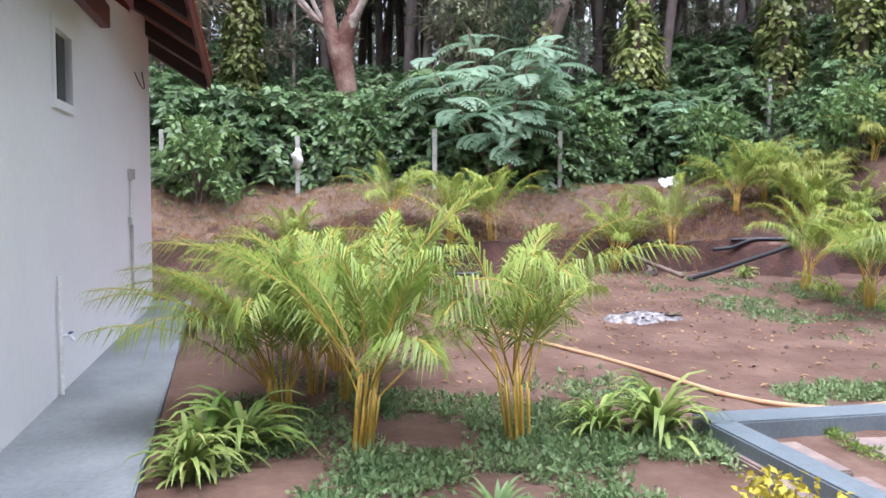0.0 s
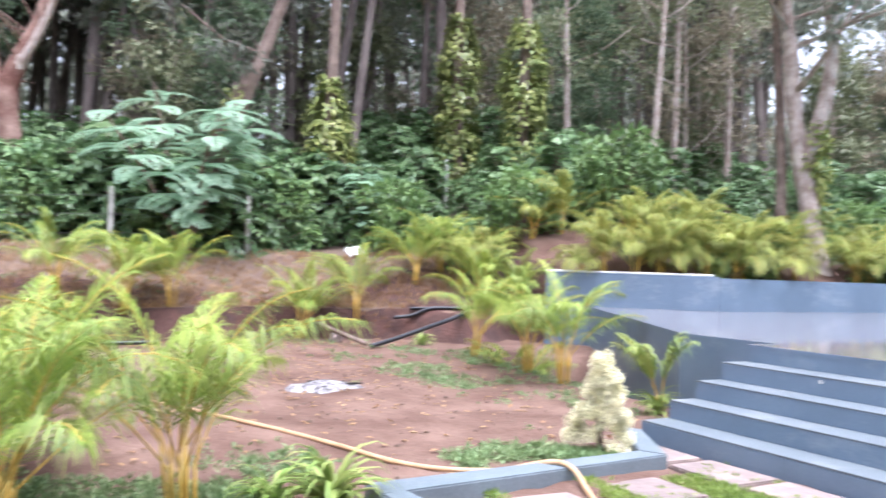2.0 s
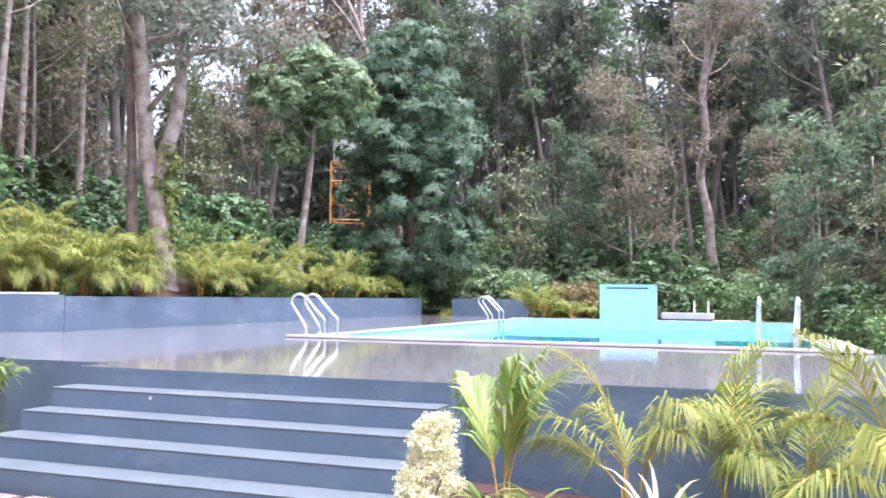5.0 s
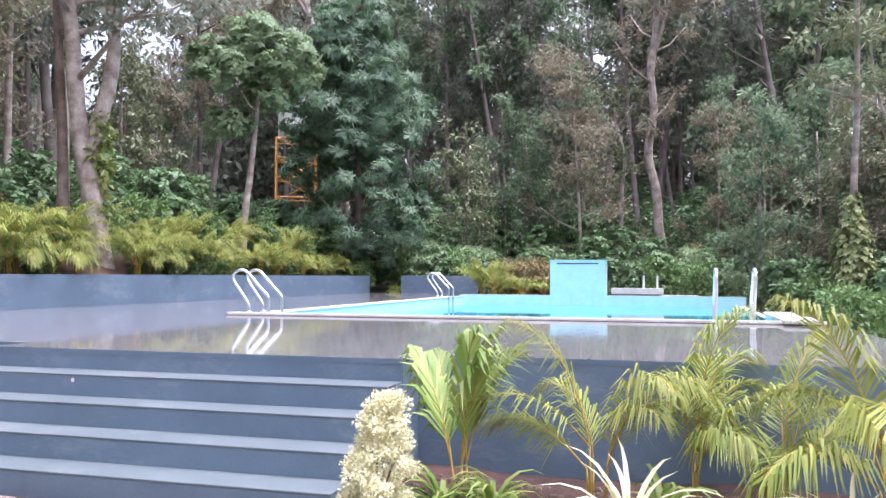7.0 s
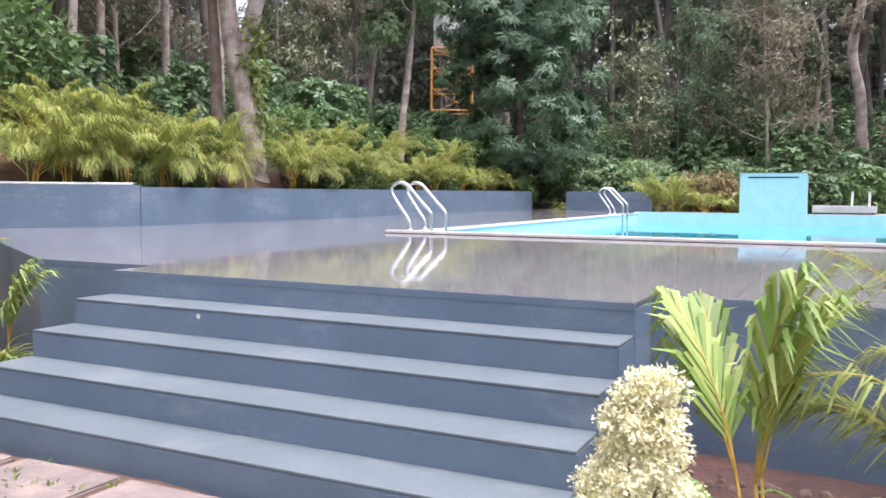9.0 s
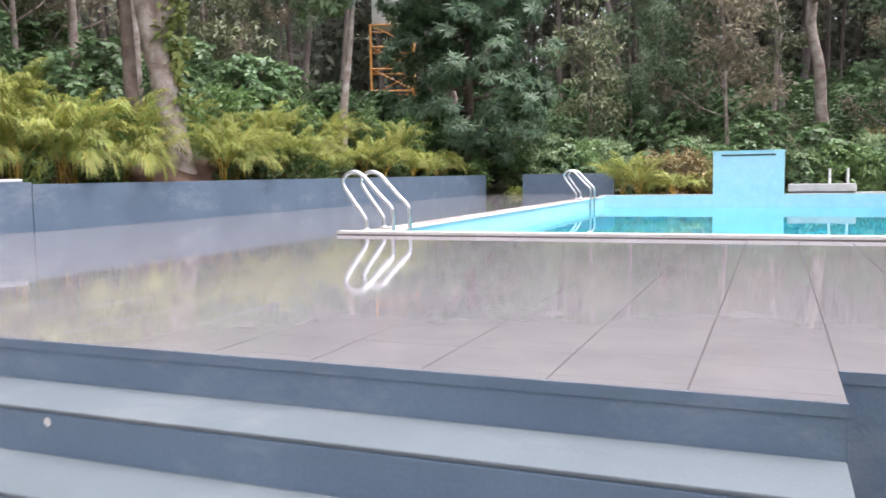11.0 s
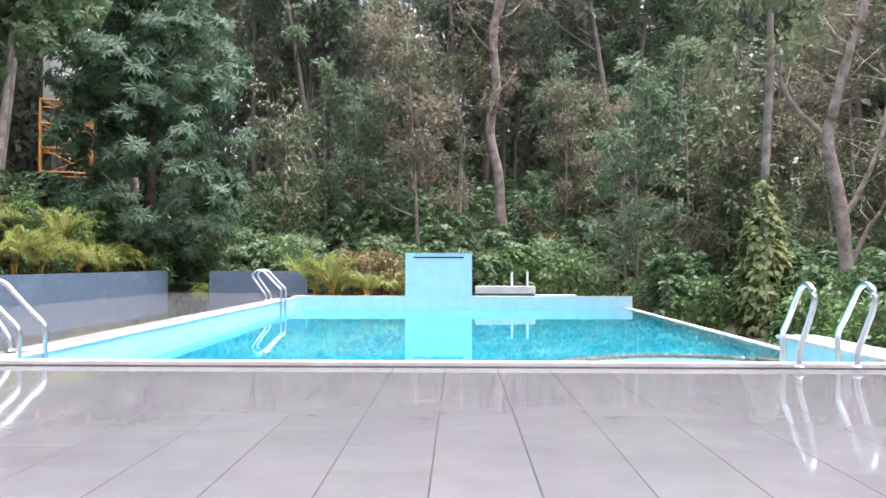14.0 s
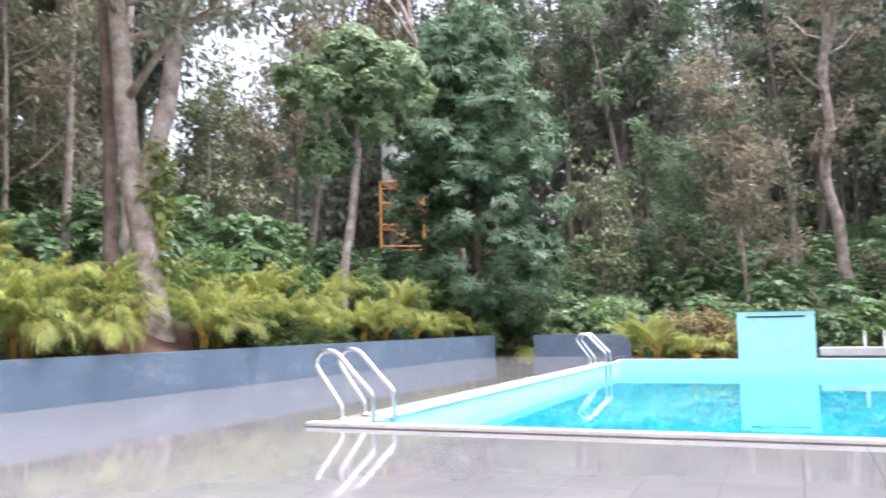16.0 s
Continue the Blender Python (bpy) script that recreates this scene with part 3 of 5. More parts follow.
FALL = (3.86, 3.1, -0.115, 0.62, -0.76)
roof = part("roof", sloped(1.0, -0.74, 8.0, 3.6, 0.06, 0.12, *FALL), CLAY, house, "red clay tile roof seen from below")
part("verge_board", sloped(1.0, -0.79, 8.02, -0.745, -0.07, 0.13, *FALL), REDWOOD, house, "dark red verge board")
v, f = tube([(x, -0.77, 3.86 - 0.115 * (x - 3.1) + 0.15) for x in np.linspace(1.0, 8.02, 60)], [0.04 + 0.015 * (i % 2) for i in range(60)], 8)
mpart("verge_tile", mesh_from("verge_tile", v, f, CLAY), roof)
for x in (2.3, 3.4, 4.5, 5.6, 6.7, 7.8):
    part("rafter", sloped(x, -0.74, x + 0.14, 0.6, -0.14, 0.055, *FALL), DARKWOOD, house)
# lower canopy with a slatted end
part("fascia_beam", box_bm(-6, -0.10, 3.22, 3.45, -0.005, 3.44, 0.006), REDWOOD, house)
CANOPY = (3.30, 0.0, 0.0, 0.78, -0.42)
part("canopy_roof", sloped(-6, -0.42, 2.5, 0.0, 0.03, 0.08, *CANOPY), CLAY, house, "clay tile canopy")
part("canopy_board", sloped(-6, -0.45, 2.56, -0.42, -0.06, 0.08, *CANOPY), REDWOOD, house)
part("canopy_board", sloped(2.5, -0.42, 2.56, 0.0, -0.10, 0.07, *CANOPY), REDWOOD, house)
v, f = tube([(x, -0.44, 3.40) for x in np.linspace(-3, 2.6, 70)], [0.03 + 0.022 * (i % 2) for i in range(70)], 8)
mpart("eave_tile", mesh_from("eave_tile", v, f, CLAY), house, "scalloped clay tile edge")
for i in range(5):
    part("slat", box_bm(2.46, -0.30 + 0.05 * i, 3.30 + 0.045 * i, 2.49, -0.11, 3.315 + 0.045 * i), WHITE, house)
part("roof_back", box_bm(-9.2, 0.0, 4.41, 0.99, 7.2, 4.5), CLAY, house)
# pipes and tap on the wall
tap = thing("garden_tap", house.matrix_basis @ pose(1.42, 0, 0.02), "white plastic water pipe with a blue-handled tap on the wall", "tap")
v, f = tube([(0, -0.035, 0), (0, -0.035, 0.92)], 0.018, 8)
mpart("pipe", mesh_from("pipe", v, f, PLASTIC), tap)
v, f = tube([(0, -0.035, 0.46), (-0.0, -0.10, 0.46), (0.0, -0.13, 0.42)], 0.016, 8)
mpart("spout", mesh_from("spout", v, f, STEEL), tap)
part("handle", box_bm(-0.035, -0.12, 0.475, 0.035, -0.09, 0.49, 0.004), BLUE, tap, "blue tap handle")
pipe2 = thing("wall_pipe", house.matrix_basis @ pose(5.03, 0, 0.46), "grey conduit pipe with a valve on the wall", "pipe")
v, f = tube([(0, -0.03, 0), (0, -0.03, 0.75), (-0.12, -0.03, 0.78), (-0.12, -0.03, 0.85)], 0.02, 8)
mpart("lower_run", mesh_from("lower_run", v, f, POST), pipe2)
v, f = tube([(0.0, -0.03, 0.8), (0, -0.03, 1.35)], 0.02, 8)
mpart("upper_run", mesh_from("upper_run", v, f, PLASTIC), pipe2)
part("junction_box", box_bm(-0.06, -0.07, 1.30, 0.06, 0.0, 1.42, 0.006), POST, pipe2)
v, f = tube(spline([(5.6, -0.01, 3.1), (5.75, -0.06, 2.96), (6.0, -0.07, 2.95), (6.2, -0.03, 3.1), (6.22, -0.01, 3.2)]), 0.008, 6)
cable = new("cable", mesh_from("cable", v, f, PIPE))
cable.matrix_basis = house.matrix_basis
tagged(cable, "thin black cable looping out of the house wall", "cable")

apron = tagged(part("apron", prism_bm([(8.5, -14.2), (3.4, -14.62), (0.4, -15.0), (-5.2, -15.75), (-5.3, -16.6), (8.5, -15.3)], -1.3, -0.875, 0.01), CEMENT, None), "grey cement walkway along the house wall", "walkway", kind="structure")

# ---- kerb round the planting bed ----
kerb = thing("kerb", pose(0, 0, 0), "low grey-blue painted kerb round the planting bed", "kerb", kind="structure")
for q in ([(2.02, -11.15), (1.88, -8.5), (2.1, -8.37), (2.32, -11.15)],
          [(1.878, -8.498), (0.98, -7.94), (1.12, -7.775), (2.098, -8.366)],
          [(2.32, -11.15), (2.25, -10.95), (5.0, -10.72), (5.0, -10.92)]):
    part("kerb_run", prism_bm(q, -1.1, -0.815, 0.012), KERB, kerb)


# ---- plants ----
def palm(name, seed, height, fronds, canes, leafmat_, label, group, category="palm", spread=1.0, wide=1.0, leaflets=44, long=1.0, lift=0.0, low=1.0):
    """Areca palm: golden canes from one root, arching feathered fronds."""
    rng = np.random.RandomState(seed)
    t = thing(name, pose(0, 0, 0), label, category, group)
    tops = []
    for i in range(canes):
        a = rng.rand() * 6.28
        r = 0.015 + 0.05 * rng.rand()
        lean = 0.055 * rng.rand() * spread
        h = height * (0.25 + 0.2 * rng.rand()) * low
        p0 = Vector((r * math.cos(a), r * math.sin(a), -0.05))
        p1 = p0 + Vector((lean * math.cos(a), lean * math.sin(a), h))
        v, f = tube([p0, p0.lerp(p1, 0.3), p0.lerp(p1, 0.65), p1], [0.011, 0.0095, 0.009, 0.006], 6)
        mpart("cane", mesh_from("cane", v, f, CANE, True), t)
        tops.append((p1, a))
    for i in range(fronds):
        p, a0 = tops[i % canes]
        a = a0 + rng.normal() * (0.7 if i >= canes else 0.3)
        ln = height * (0.72 + 0.4 * rng.rand())
        el = radians(86 - 46 * rng.rand() ** 0.8 * spread)
        n = 11
        pos, pts, dirs = Vector(p), [], []
        bend = (1.4 + 1.2 * rng.rand()) * spread
        for k in range(n):
            e = el - bend * (k / n) ** 1.7
            d = Vector((math.cos(a) * math.cos(e), math.sin(a) * math.cos(e), math.sin(e)))
            pts.append(pos.copy()), dirs.append(d)
            pos = pos + d * ln / n
        rv, rf = tube(pts, [0.0045 * (1 - 0.8 * k / n) + 0.0015 for k in range(n)], 4, False)
        m = leaflets
        s = np.linspace(0.2, 0.99, m)
        idx = s * (n - 1)
        i0 = np.minimum(idx.astype(int), n - 2)
        w = (idx - i0)[:, None]
        PT, DT = np.array(pts), np.array(dirs)
        P = PT[i0] * (1 - w) + PT[i0 + 1] * w
        T = DT[i0]
        side = np.array([-math.sin(a), math.cos(a), 0.0])
        fv = [(np.array(rv), np.array(rf))]
        for sg in (-1, 1):
            ang = 0.75 - 0.45 * s[:, None]
            D = T * (0.6 + lift + 0.5 * s[:, None]) + sg * side * ang * 1.2 + rng.normal(size=(m, 3)) * 0.09
            D[:, 2] += 0.12 - 0.2 * rng.rand(m)
            N = np.cross(T, sg * side) * sg
            N[:, 2] = np.abs(N[:, 2]) + 0.4
            L = long * height * 0.27 * np.sin(np.pi * (0.12 + 0.8 * s)) * (0.8 + 0.35 * rng.rand(m)) + 0.03
            D /= np.linalg.norm(D, axis=1, keepdims=True)
            S = np.cross(D, N)
            S /= np.linalg.norm(S, axis=1, keepdims=True)
            W = wide * (0.006 + 0.026 * L)[:, None] / 2
            Lc = L[:, None]
            drop = np.array([0, 0, -1.0])
            B, C = P + D * Lc * 0.5, P + D * Lc * 0.92 + drop * Lc * (0.26 + 0.42 * rng.rand(m)[:, None])
            V = np.stack([P - S * W * 0.4, P + S * W * 0.4, B + S * W, B - S * W, C], 1).reshape(-1, 3)
            o = np.arange(m)[:, None] * 5
            F = np.concatenate([o + np.array([[0, 1, 2, 3]]), o + np.array([[3, 2, 4, 4]])])
            fv.append((V, F))
        V, F = vjoin(fv)
        F = [tuple(dict.fromkeys(q)) for q in F.tolist()]
        me = mesh_from("frond", V, F, leafmat_)
        me.materials.append(CANE)
        me.polygons.foreach_set("material_index", [1 if q < len(rf) else 0 for q in range(len(F))])
        mpart("frond", me, t)
    return t


def place(proto, spots):
    """Copies of a prototype at (x, y, turn, scale[, z]); the prototype itself takes the first spot."""
    tilt = random.Random(len(spots))
    for i, s in enumerate(spots):
        z = s[4] if len(s) > 4 else gz(s[0], s[1]) - 0.03
        m = pose(s[0], s[1], z, 7 * tilt.uniform(-1, 1), 7 * tilt.uniform(-1, 1), s[2]) @ Matrix.Scale(s[3], 4)
        if i == 0:
            proto.matrix_basis = m
        else:
            c = copy_thing(proto, pose(0, 0, 0))
            c.matrix_basis = m


pa = palm("areca_palm", 3, 1.4, 14, 14, L_PALM, "young areca palm with golden canes growing in garden soil", "areca palms in the garden", spread=0.9, wide=0.8, leaflets=54, long=0.74)
place(pa, [(2.3, -13.46, 20, 1.2), (2.2, -12.42, 140, 1.2), (-8.7, -6.77, 40, 1.15), (-5.5, -5.8, 200, 1.25), (-2.6, -5.95, 75, 1.25), (-3.5, -6.0, 310, 1.15), (-9.0, -12.5, 250, 1.1), (-9.3, -5.1, 20, 1.1)])
pb = palm("areca_palm", 8, 1.3, 15, 9, L_PALM, "bushy areca palm with arching light green fronds", "areca palms in the garden", spread=0.85, wide=0.85, leaflets=50, long=0.76)
place(pb, [(-8.7, -11.4, 30, 1.2), (-8.8, -10.5, 160, 1.2), (-8.7, -8.0, 300, 1.2), (-8.3, -3.9, 70, 1.2), (-8.0, -3.2, 310, 1.1), (-4.7, -5.35, 10, 1.5), (-9.8, -4.2, 220, 1.2), (-9.0, -14.4, 100, 1.0)])
pe = palm("areca_palm", 21, 1.5, 24, 12, L_PALM, "dense upright areca palm with fresh green fronds", "areca palms in the garden", spread=0.85, wide=0.75, leaflets=54, long=0.74, low=0.6)
place(pe, [(1.5, -14.0, 150, 1.05), (0.7, -13.8, 200, 1.1), (1.0, -13.55, 50, 0.95), (-0.3, -13.6, 290, 1.0)])
pf = palm("areca_palm", 27, 1.2, 8, 5, L_PALM_OLD, "sparse areca palm with arching fronds in the bed below the terrace", "areca palms below the terrace", spread=1.0, wide=0.95, leaflets=40, long=1.1)
place(pf, [(6.83, -6.9, 30, 1.0), (7.45, -6.8, 150, 1.05), (8.0, -6.9, 260, 0.95), (8.7, -7.0, 80, 1.25), (9.6, -7.2, 200, 1.2)])
pg = palm("broad_palm", 44, 1.2, 8, 3, L_DRAC, "young palm with stiff bright green leaflets beside the stairs", "broad-leaved palms", spread=0.42, wide=1.5, leaflets=20, long=1.5, lift=0.75)
place(pg, [(5.95, -7.3, 200, 1.05), (-0.15, -6.3, 100, 0.85)])
pc = palm("areca_palm", 15, 1.25, 17, 8, L_PALM_OLD, "yellowing areca palm in the bed behind the parapet", "areca palms behind the parapet", spread=1.1, low=0.85, leaflets=36)
pd = palm("areca_palm", 19, 1.3, 14, 7, L_PALM_OLD, "tall yellow-green areca palm in the bed behind the parapet", "areca palms behind the parapet", spread=0.8, low=0.9, leaflets=36)
rng = np.random.RandomState(21)
spots = []
for y in np.arange(-2.2, 18.5, 0.45):
    if 3.2 < y < 4.6:
        continue
    spots.append((-5.45 - 0.75 * rng.rand() + 0.8 * min(0, y + 0.2), y + 0.3 * rng.rand(), 360 * rng.rand(), 0.85 + 0.45 * rng.rand() - (0.25 if y > 9 else 0)))
for y in np.arange(-3.5, 17, 0.9):
    if 3.4 < y < 5.6:
        continue
    spots.append((-6.7 - 1.1 * rng.rand() + 0.8 * min(0, y + 0.2), y + 0.5 * rng.rand(), 360 * rng.rand(), 0.9 + 0.3 * rng.rand()))
spots += [(1.2, 16.2, 30, 1.1), (2.2, 15.9, 120, 0.95), (0.6, 16.8, 210, 1.15), (2.9, 16.6, 75, 1.0), (-1.7, 19.0, 15, 0.7), (-9.4, -3.2, 60, 1.3), (-8.9, -4.2, 190, 1.15)]
place(pc, spots[::2])
place(pd, spots[1::2])


def strap_plant(name, seed, n, length, width, material, label, category, group="", up=35, arch=1.5):
    """Rosette of long strap leaves that arch over (each of three segments)."""
    rng = np.random.RandomState(seed)
    t = thing(name, pose(0, 0, 0), label, category, group)
    V, F = [], []
    for i in range(n):
        a, e = rng.rand() * 6.28, radians(up + (85 - up) * rng.rand())
        ln = length * (0.6 + 0.5 * rng.rand())
        side = np.array([-math.sin(a), math.cos(a), 0])
        z0 = 0.35 * length * rng.rand()
        p = np.array([0.02 * math.cos(a), 0.02 * math.sin(a), z0])
        o = len(V)
        k = 5
        for j in range(k + 1):
            w = width * (0.55, 1, 1, 0.8, 0.45, 0.03)[j] / 2
            V += [p - side * w, p + np.array([0, 0, -w * 0.5]), p + side * w]
            ee = e - arch * (j / k) ** 1.3
            p = p + np.array([math.cos(a) * math.cos(ee), math.sin(a) * math.cos(ee), math.sin(ee)]) * ln / k
        for j in range(k):
            F += [(o + 3 * j, o + 3 * j + 1, o + 3 * j + 4, o + 3 * j + 3), (o + 3 * j + 1, o + 3 * j + 2, o + 3 * j + 5, o + 3 * j + 4)]
    mpart("foliage", leaf_mesh("foliage", np.array(V), np.array(F), material), t)
    v, f = tube([(0, 0, -0.04), (0.005, 0, 0.38 * length)], [0.018, 0.012], 6)
    mpart("stem", mesh_from("stem", v, f, BARK), t)
    return t


place(strap_plant("strap_plant", 4, 60, 0.5, 0.044, L_DRAC, "green and cream strap-leaved plant growing in the bed", "plant", "strap-leaved plants", 25, 2.3),
      [(2.45, -14.4, 0, 1.0), (2.25, -14.2, 100, 1.1), (2.7, -14.45, 220, 0.85), (2.3, -14.5, 310, 0.7), (2.25, -11.5, 120, 1.15), (-7.3, -5.9, 200, 0.7), (7.3, -7.5, 130, 1.0), (2.1, -11.85, 300, 0.8), (6.15, -7.4, 60, 0.95), (5.85, -7.45, 10, 0.95), (-0.1, -6.4, 80, 0.8)])


place(strap_plant("pale_strap_plant", 16, 44, 0.6, 0.035, L_CREAM, "pale cream-green spiky plant in the bed below the terrace", "plant", "", 15),
      [(7.05, -7.75, 0, 1.0), (8.3, -7.7, 90, 0.9)])


def cream_shrub(seed):
    rng = np.random.RandomState(seed)
    t = thing("cream_shrub", pose(0, 0, 0), "small shrub with dense cream-white variegated leaves", "shrub", "cream shrubs")
    cl = []
    for i in range(58):
        h = (i + rng.rand()) / 58
        a, r = 2.4 * i + 0.5 * rng.normal(), (0.31 - 0.27 * h ** 0.9) * (0.75 + 0.4 * rng.rand())
        q = np.array((r * math.cos(a) + 0.03 * h, r * math.sin(a), 0.10 + 0.84 * h))
        for k in range(4):
            o = rng.normal(size=3) * 0.03
            cl.append(cloud(rng, tuple(q + o), (0.055, 0.055, 0.045), 96, 0.023, 0.011, 0.15, 0.3))
    V, F = vjoin(cl)
    mpart("foliage", leaf_mesh("foliage", V, F, L_CREAM), t)
    st = [tube([(0, 0, -0.04), (0.03 * math.cos(k * 2.1), 0.03 * math.sin(k * 2.1), 0.3), (0.10 * math.cos(k * 2.1), 0.10 * math.sin(k * 2.1), 0.65)], [0.014, 0.01, 0.005], 5) for k in range(3)]
    v, f = join(st)
    mpart("branchwork", mesh_from("branchwork", v, f, BARK), t)
    return t


place(cream_shrub(5), [(1.37, -8.5, 0, 1.0), (5.51, -7.9, 250, 0.97)])


def bush(name, seed, radius, height, clumps, per, length, width, material, label, category="bush", group="", droop=0.3, flat=0.5):
    """A many-stemmed bush: whorls of leaves on arching twigs, gaps between them."""
    rng = np.random.RandomState(seed)
    t = thing(name, pose(0, 0, 0), label, category, group)
    cl, tw = [], []
    for i in range(clumps):
        a = rng.rand() * 6.28
        q = rng.rand() ** 0.6
        h = height * (0.12 + 0.85 * rng.rand())
        r = radius * q * math.sqrt(max(0.05, 1 - (h / height - 0.35) ** 2 * 1.3))
        c = np.array([r * math.cos(a), r * math.sin(a), h])
        s = 0.16 * radius + 0.1
        cl.append(cloud(rng, c, (s * 1.2, s * 1.2, s * flat), per, length, width, droop, 0.2))
        if i % 3 == 0:
            tw.append(tube([(0.1 * rng.normal(), 0.1 * rng.normal(), -0.05), c * np.array([0.45, 0.45, 0.6]), c], [0.02, 0.012, 0.005], 4))
    V, F = vjoin(cl)
    mpart("foliage", leaf_mesh("foliage", V, F, material), t)
    v, f = join(tw)
    mpart("branchwork", mesh_from("branchwork", v, f, BARK), t)
    return t


def tree(name, seed, height, radius, limbs, crown, material, bark, label, group="", lean=(0, 0), crown_from=0.45, leaf=0.22, per=60, spread=2.2, clumpsize=0.9, category="tree", rise=0.35):
    """A tapered trunk with limbs and a loose crown of leaf clumps at the limbs' ends."""
    rng = np.random.RandomState(seed)
    t = thing(name, pose(0, 0, 0), label, category, group)
    pts, wob = [], 0.014 * height
    n = 9
    for i in range(n):
        s = i / (n - 1)
        pts.append((lean[0] * s + wob * math.sin(3.1 * s + seed) * s, lean[1] * s + wob * math.cos(2.3 * s + seed * 2) * s, -0.3 + (height + 0.3) * s))
    rad = [radius * (1.35 if i == 0 else 1.0) * (1 - 0.8 * i / (n - 1)) + 0.01 for i in range(n)]
    geo = [tube(spline(pts, 3), np.interp(np.arange((n - 1) * 3 + 1) / 3, np.arange(n), rad), 10)]
    ends = []
    for i in range(limbs):
        s = crown_from + (0.97 - crown_from) * (i + rng.rand()) / limbs
        k = min(int(s * (n - 1)), n - 2)
        p = Vector(pts[k]).lerp(Vector(pts[k + 1]), s * (n - 1) - k)
        a = rng.rand() * 6.28
        ln = spread * (0.55 + 0.6 * rng.rand()) * (1.15 - 0.6 * (s - crown_from) / (1 - crown_from))
        e = (rise if rise > 0 else rise + 0.9 * s) + 0.6 * rng.rand()
        q = p + Vector((math.cos(a) * ln, math.sin(a) * ln, ln * e))
        mid = p.lerp(q, 0.5) + Vector((0, 0, -0.08 * ln))
        r0 = radius * (1 - 0.8 * s) * 0.5 + 0.008
        geo.append(tube([p, mid, q], [r0, r0 * 0.65, r0 * 0.25], 5))
        ends += [mid.lerp(q, 0.35), q]
    v, f = join(geo)
    mpart("trunk", mesh_from("trunk", v, f, bark, True), t)
    if crown:
        cl = []
        for q in ends:
            for j in range(crown):
                c = np.array(q) + rng.normal(size=3) * clumpsize * 0.5
                cl.append(cloud(rng, c, np.array((1, 1, 0.6)) * clumpsize * (0.5 + 0.5 * rng.rand()), per, leaf, leaf * 0.42, 0.35, 0.2))
        V, F = vjoin(cl)
        mpart("crown", leaf_mesh("crown", V, F, material), t)
    return t


def vine_sleeve(t, seed, z0, z1, r, per_m=260, material=None, cone=0.0):
    """Pepper vine climbing a trunk: a ragged sleeve of leaves in tufts, wider at the foot by cone."""
    rng = np.random.RandomState(seed)
    n = int((z1 - z0) * per_m)
    tufts = max(12, int((z1 - z0) * 26))
    tz, ta = z0 + (z1 - z0) * rng.rand(tufts), rng.rand(tufts) * 6.283
    k = rng.randint(0, tufts, n)
    z = np.clip(tz[k] + rng.normal(size=n) * 0.13, z0, z1 + 0.15)
    a = ta[k] + rng.normal(size=n) * 0.38
    bulge = 0.82 + 0.4 * rng.rand(tufts)
    rr = r * bulge[k] * (0.7 + 0.4 * rng.rand(n)) * np.clip((z1 - z) * 0.5 + 0.4, 0.4, 1) * (1 + cone * np.clip(1 - (z - z0) / (z1 - z0), 0, 1))
    P = np.stack([rr * np.cos(a), rr * np.sin(a), z], 1)
    D = np.stack([np.cos(a) * 0.7, np.sin(a) * 0.7, -0.8 + 0.3 * rng.normal(size=n)], 1) + rng.normal(size=(n, 3)) * 0.3
    N = np.stack([np.cos(a) * 0.7, np.sin(a) * 0.7, 0.9 + 0 * a], 1)
    V, F = leaves(P, D, N, 0.19 * (0.7 + 0.6 * rng.rand(n)), 0.14, 0.15, 0.4)
    mpart("climbing_vine", leaf_mesh("climbing_vine", V, F, material or L_VINE), t, "yellow-green pepper vine climbing the trunk")


def stars(rng, P, A, n, length, width):
    """Whorls of long leaves: each set round its axis A, spreading from it and drooping."""
    A = A / (np.linalg.norm(A, axis=1, keepdims=True) + 1e-9)
    ref = np.where(np.abs(A[:, 2:3]) < 0.9, np.array([[0, 0, 1.0]]), np.array([[1.0, 0, 0]]))
    U = np.cross(A, ref)
    U /= np.linalg.norm(U, axis=1, keepdims=True)
    W = np.cross(A, U)
    parts_ = []
    for k in range(n):
        b = 6.283 * k / n + rng.normal(size=(len(P), 1)) * 0.2
        D = U * np.cos(b) + W * np.sin(b) + A * 0.25
        D[:, 2] -= 0.35 + 0.4 * rng.rand(len(P))
        parts_.append(leaves(P, D, A + np.array([0, 0, 0.4]), length * (0.7 + 0.5 * rng.rand(len(P))), width, 0.1, 0.5))
    return vjoin(parts_)


def boughs(rng, centre, reach, n, lobe, per, spray, leaf, width, low=-0.9):
    """A crown of many rounded boughs over an ellipsoid, each carrying whorls of leaves on its outer side."""
    out = []
    for i in range(n):
        zz = low + (1 - low) * (i + rng.rand()) / n
        a = rng.rand() * 6.283
        h = math.sqrt(max(0.0, 1 - zz * zz))
        d = np.array([h * math.cos(a), h * math.sin(a), zz])
        q = np.asarray(centre) + d * np.asarray(reach) * (0.5 + 0.55 * rng.rand())
        e = rng.normal(size=(per, 3)) + d * 0.9 + np.array([0, 0, 0.35])
        e /= np.linalg.norm(e, axis=1, keepdims=True)
        out.append(stars(rng, q + e * lobe * np.array([1.1, 1.1, 0.75]) * (0.55 + 0.55 * rng.rand(per, 1)), e + np.array([0, 0, 0.25]), spray, leaf, width))
    return vjoin(out)


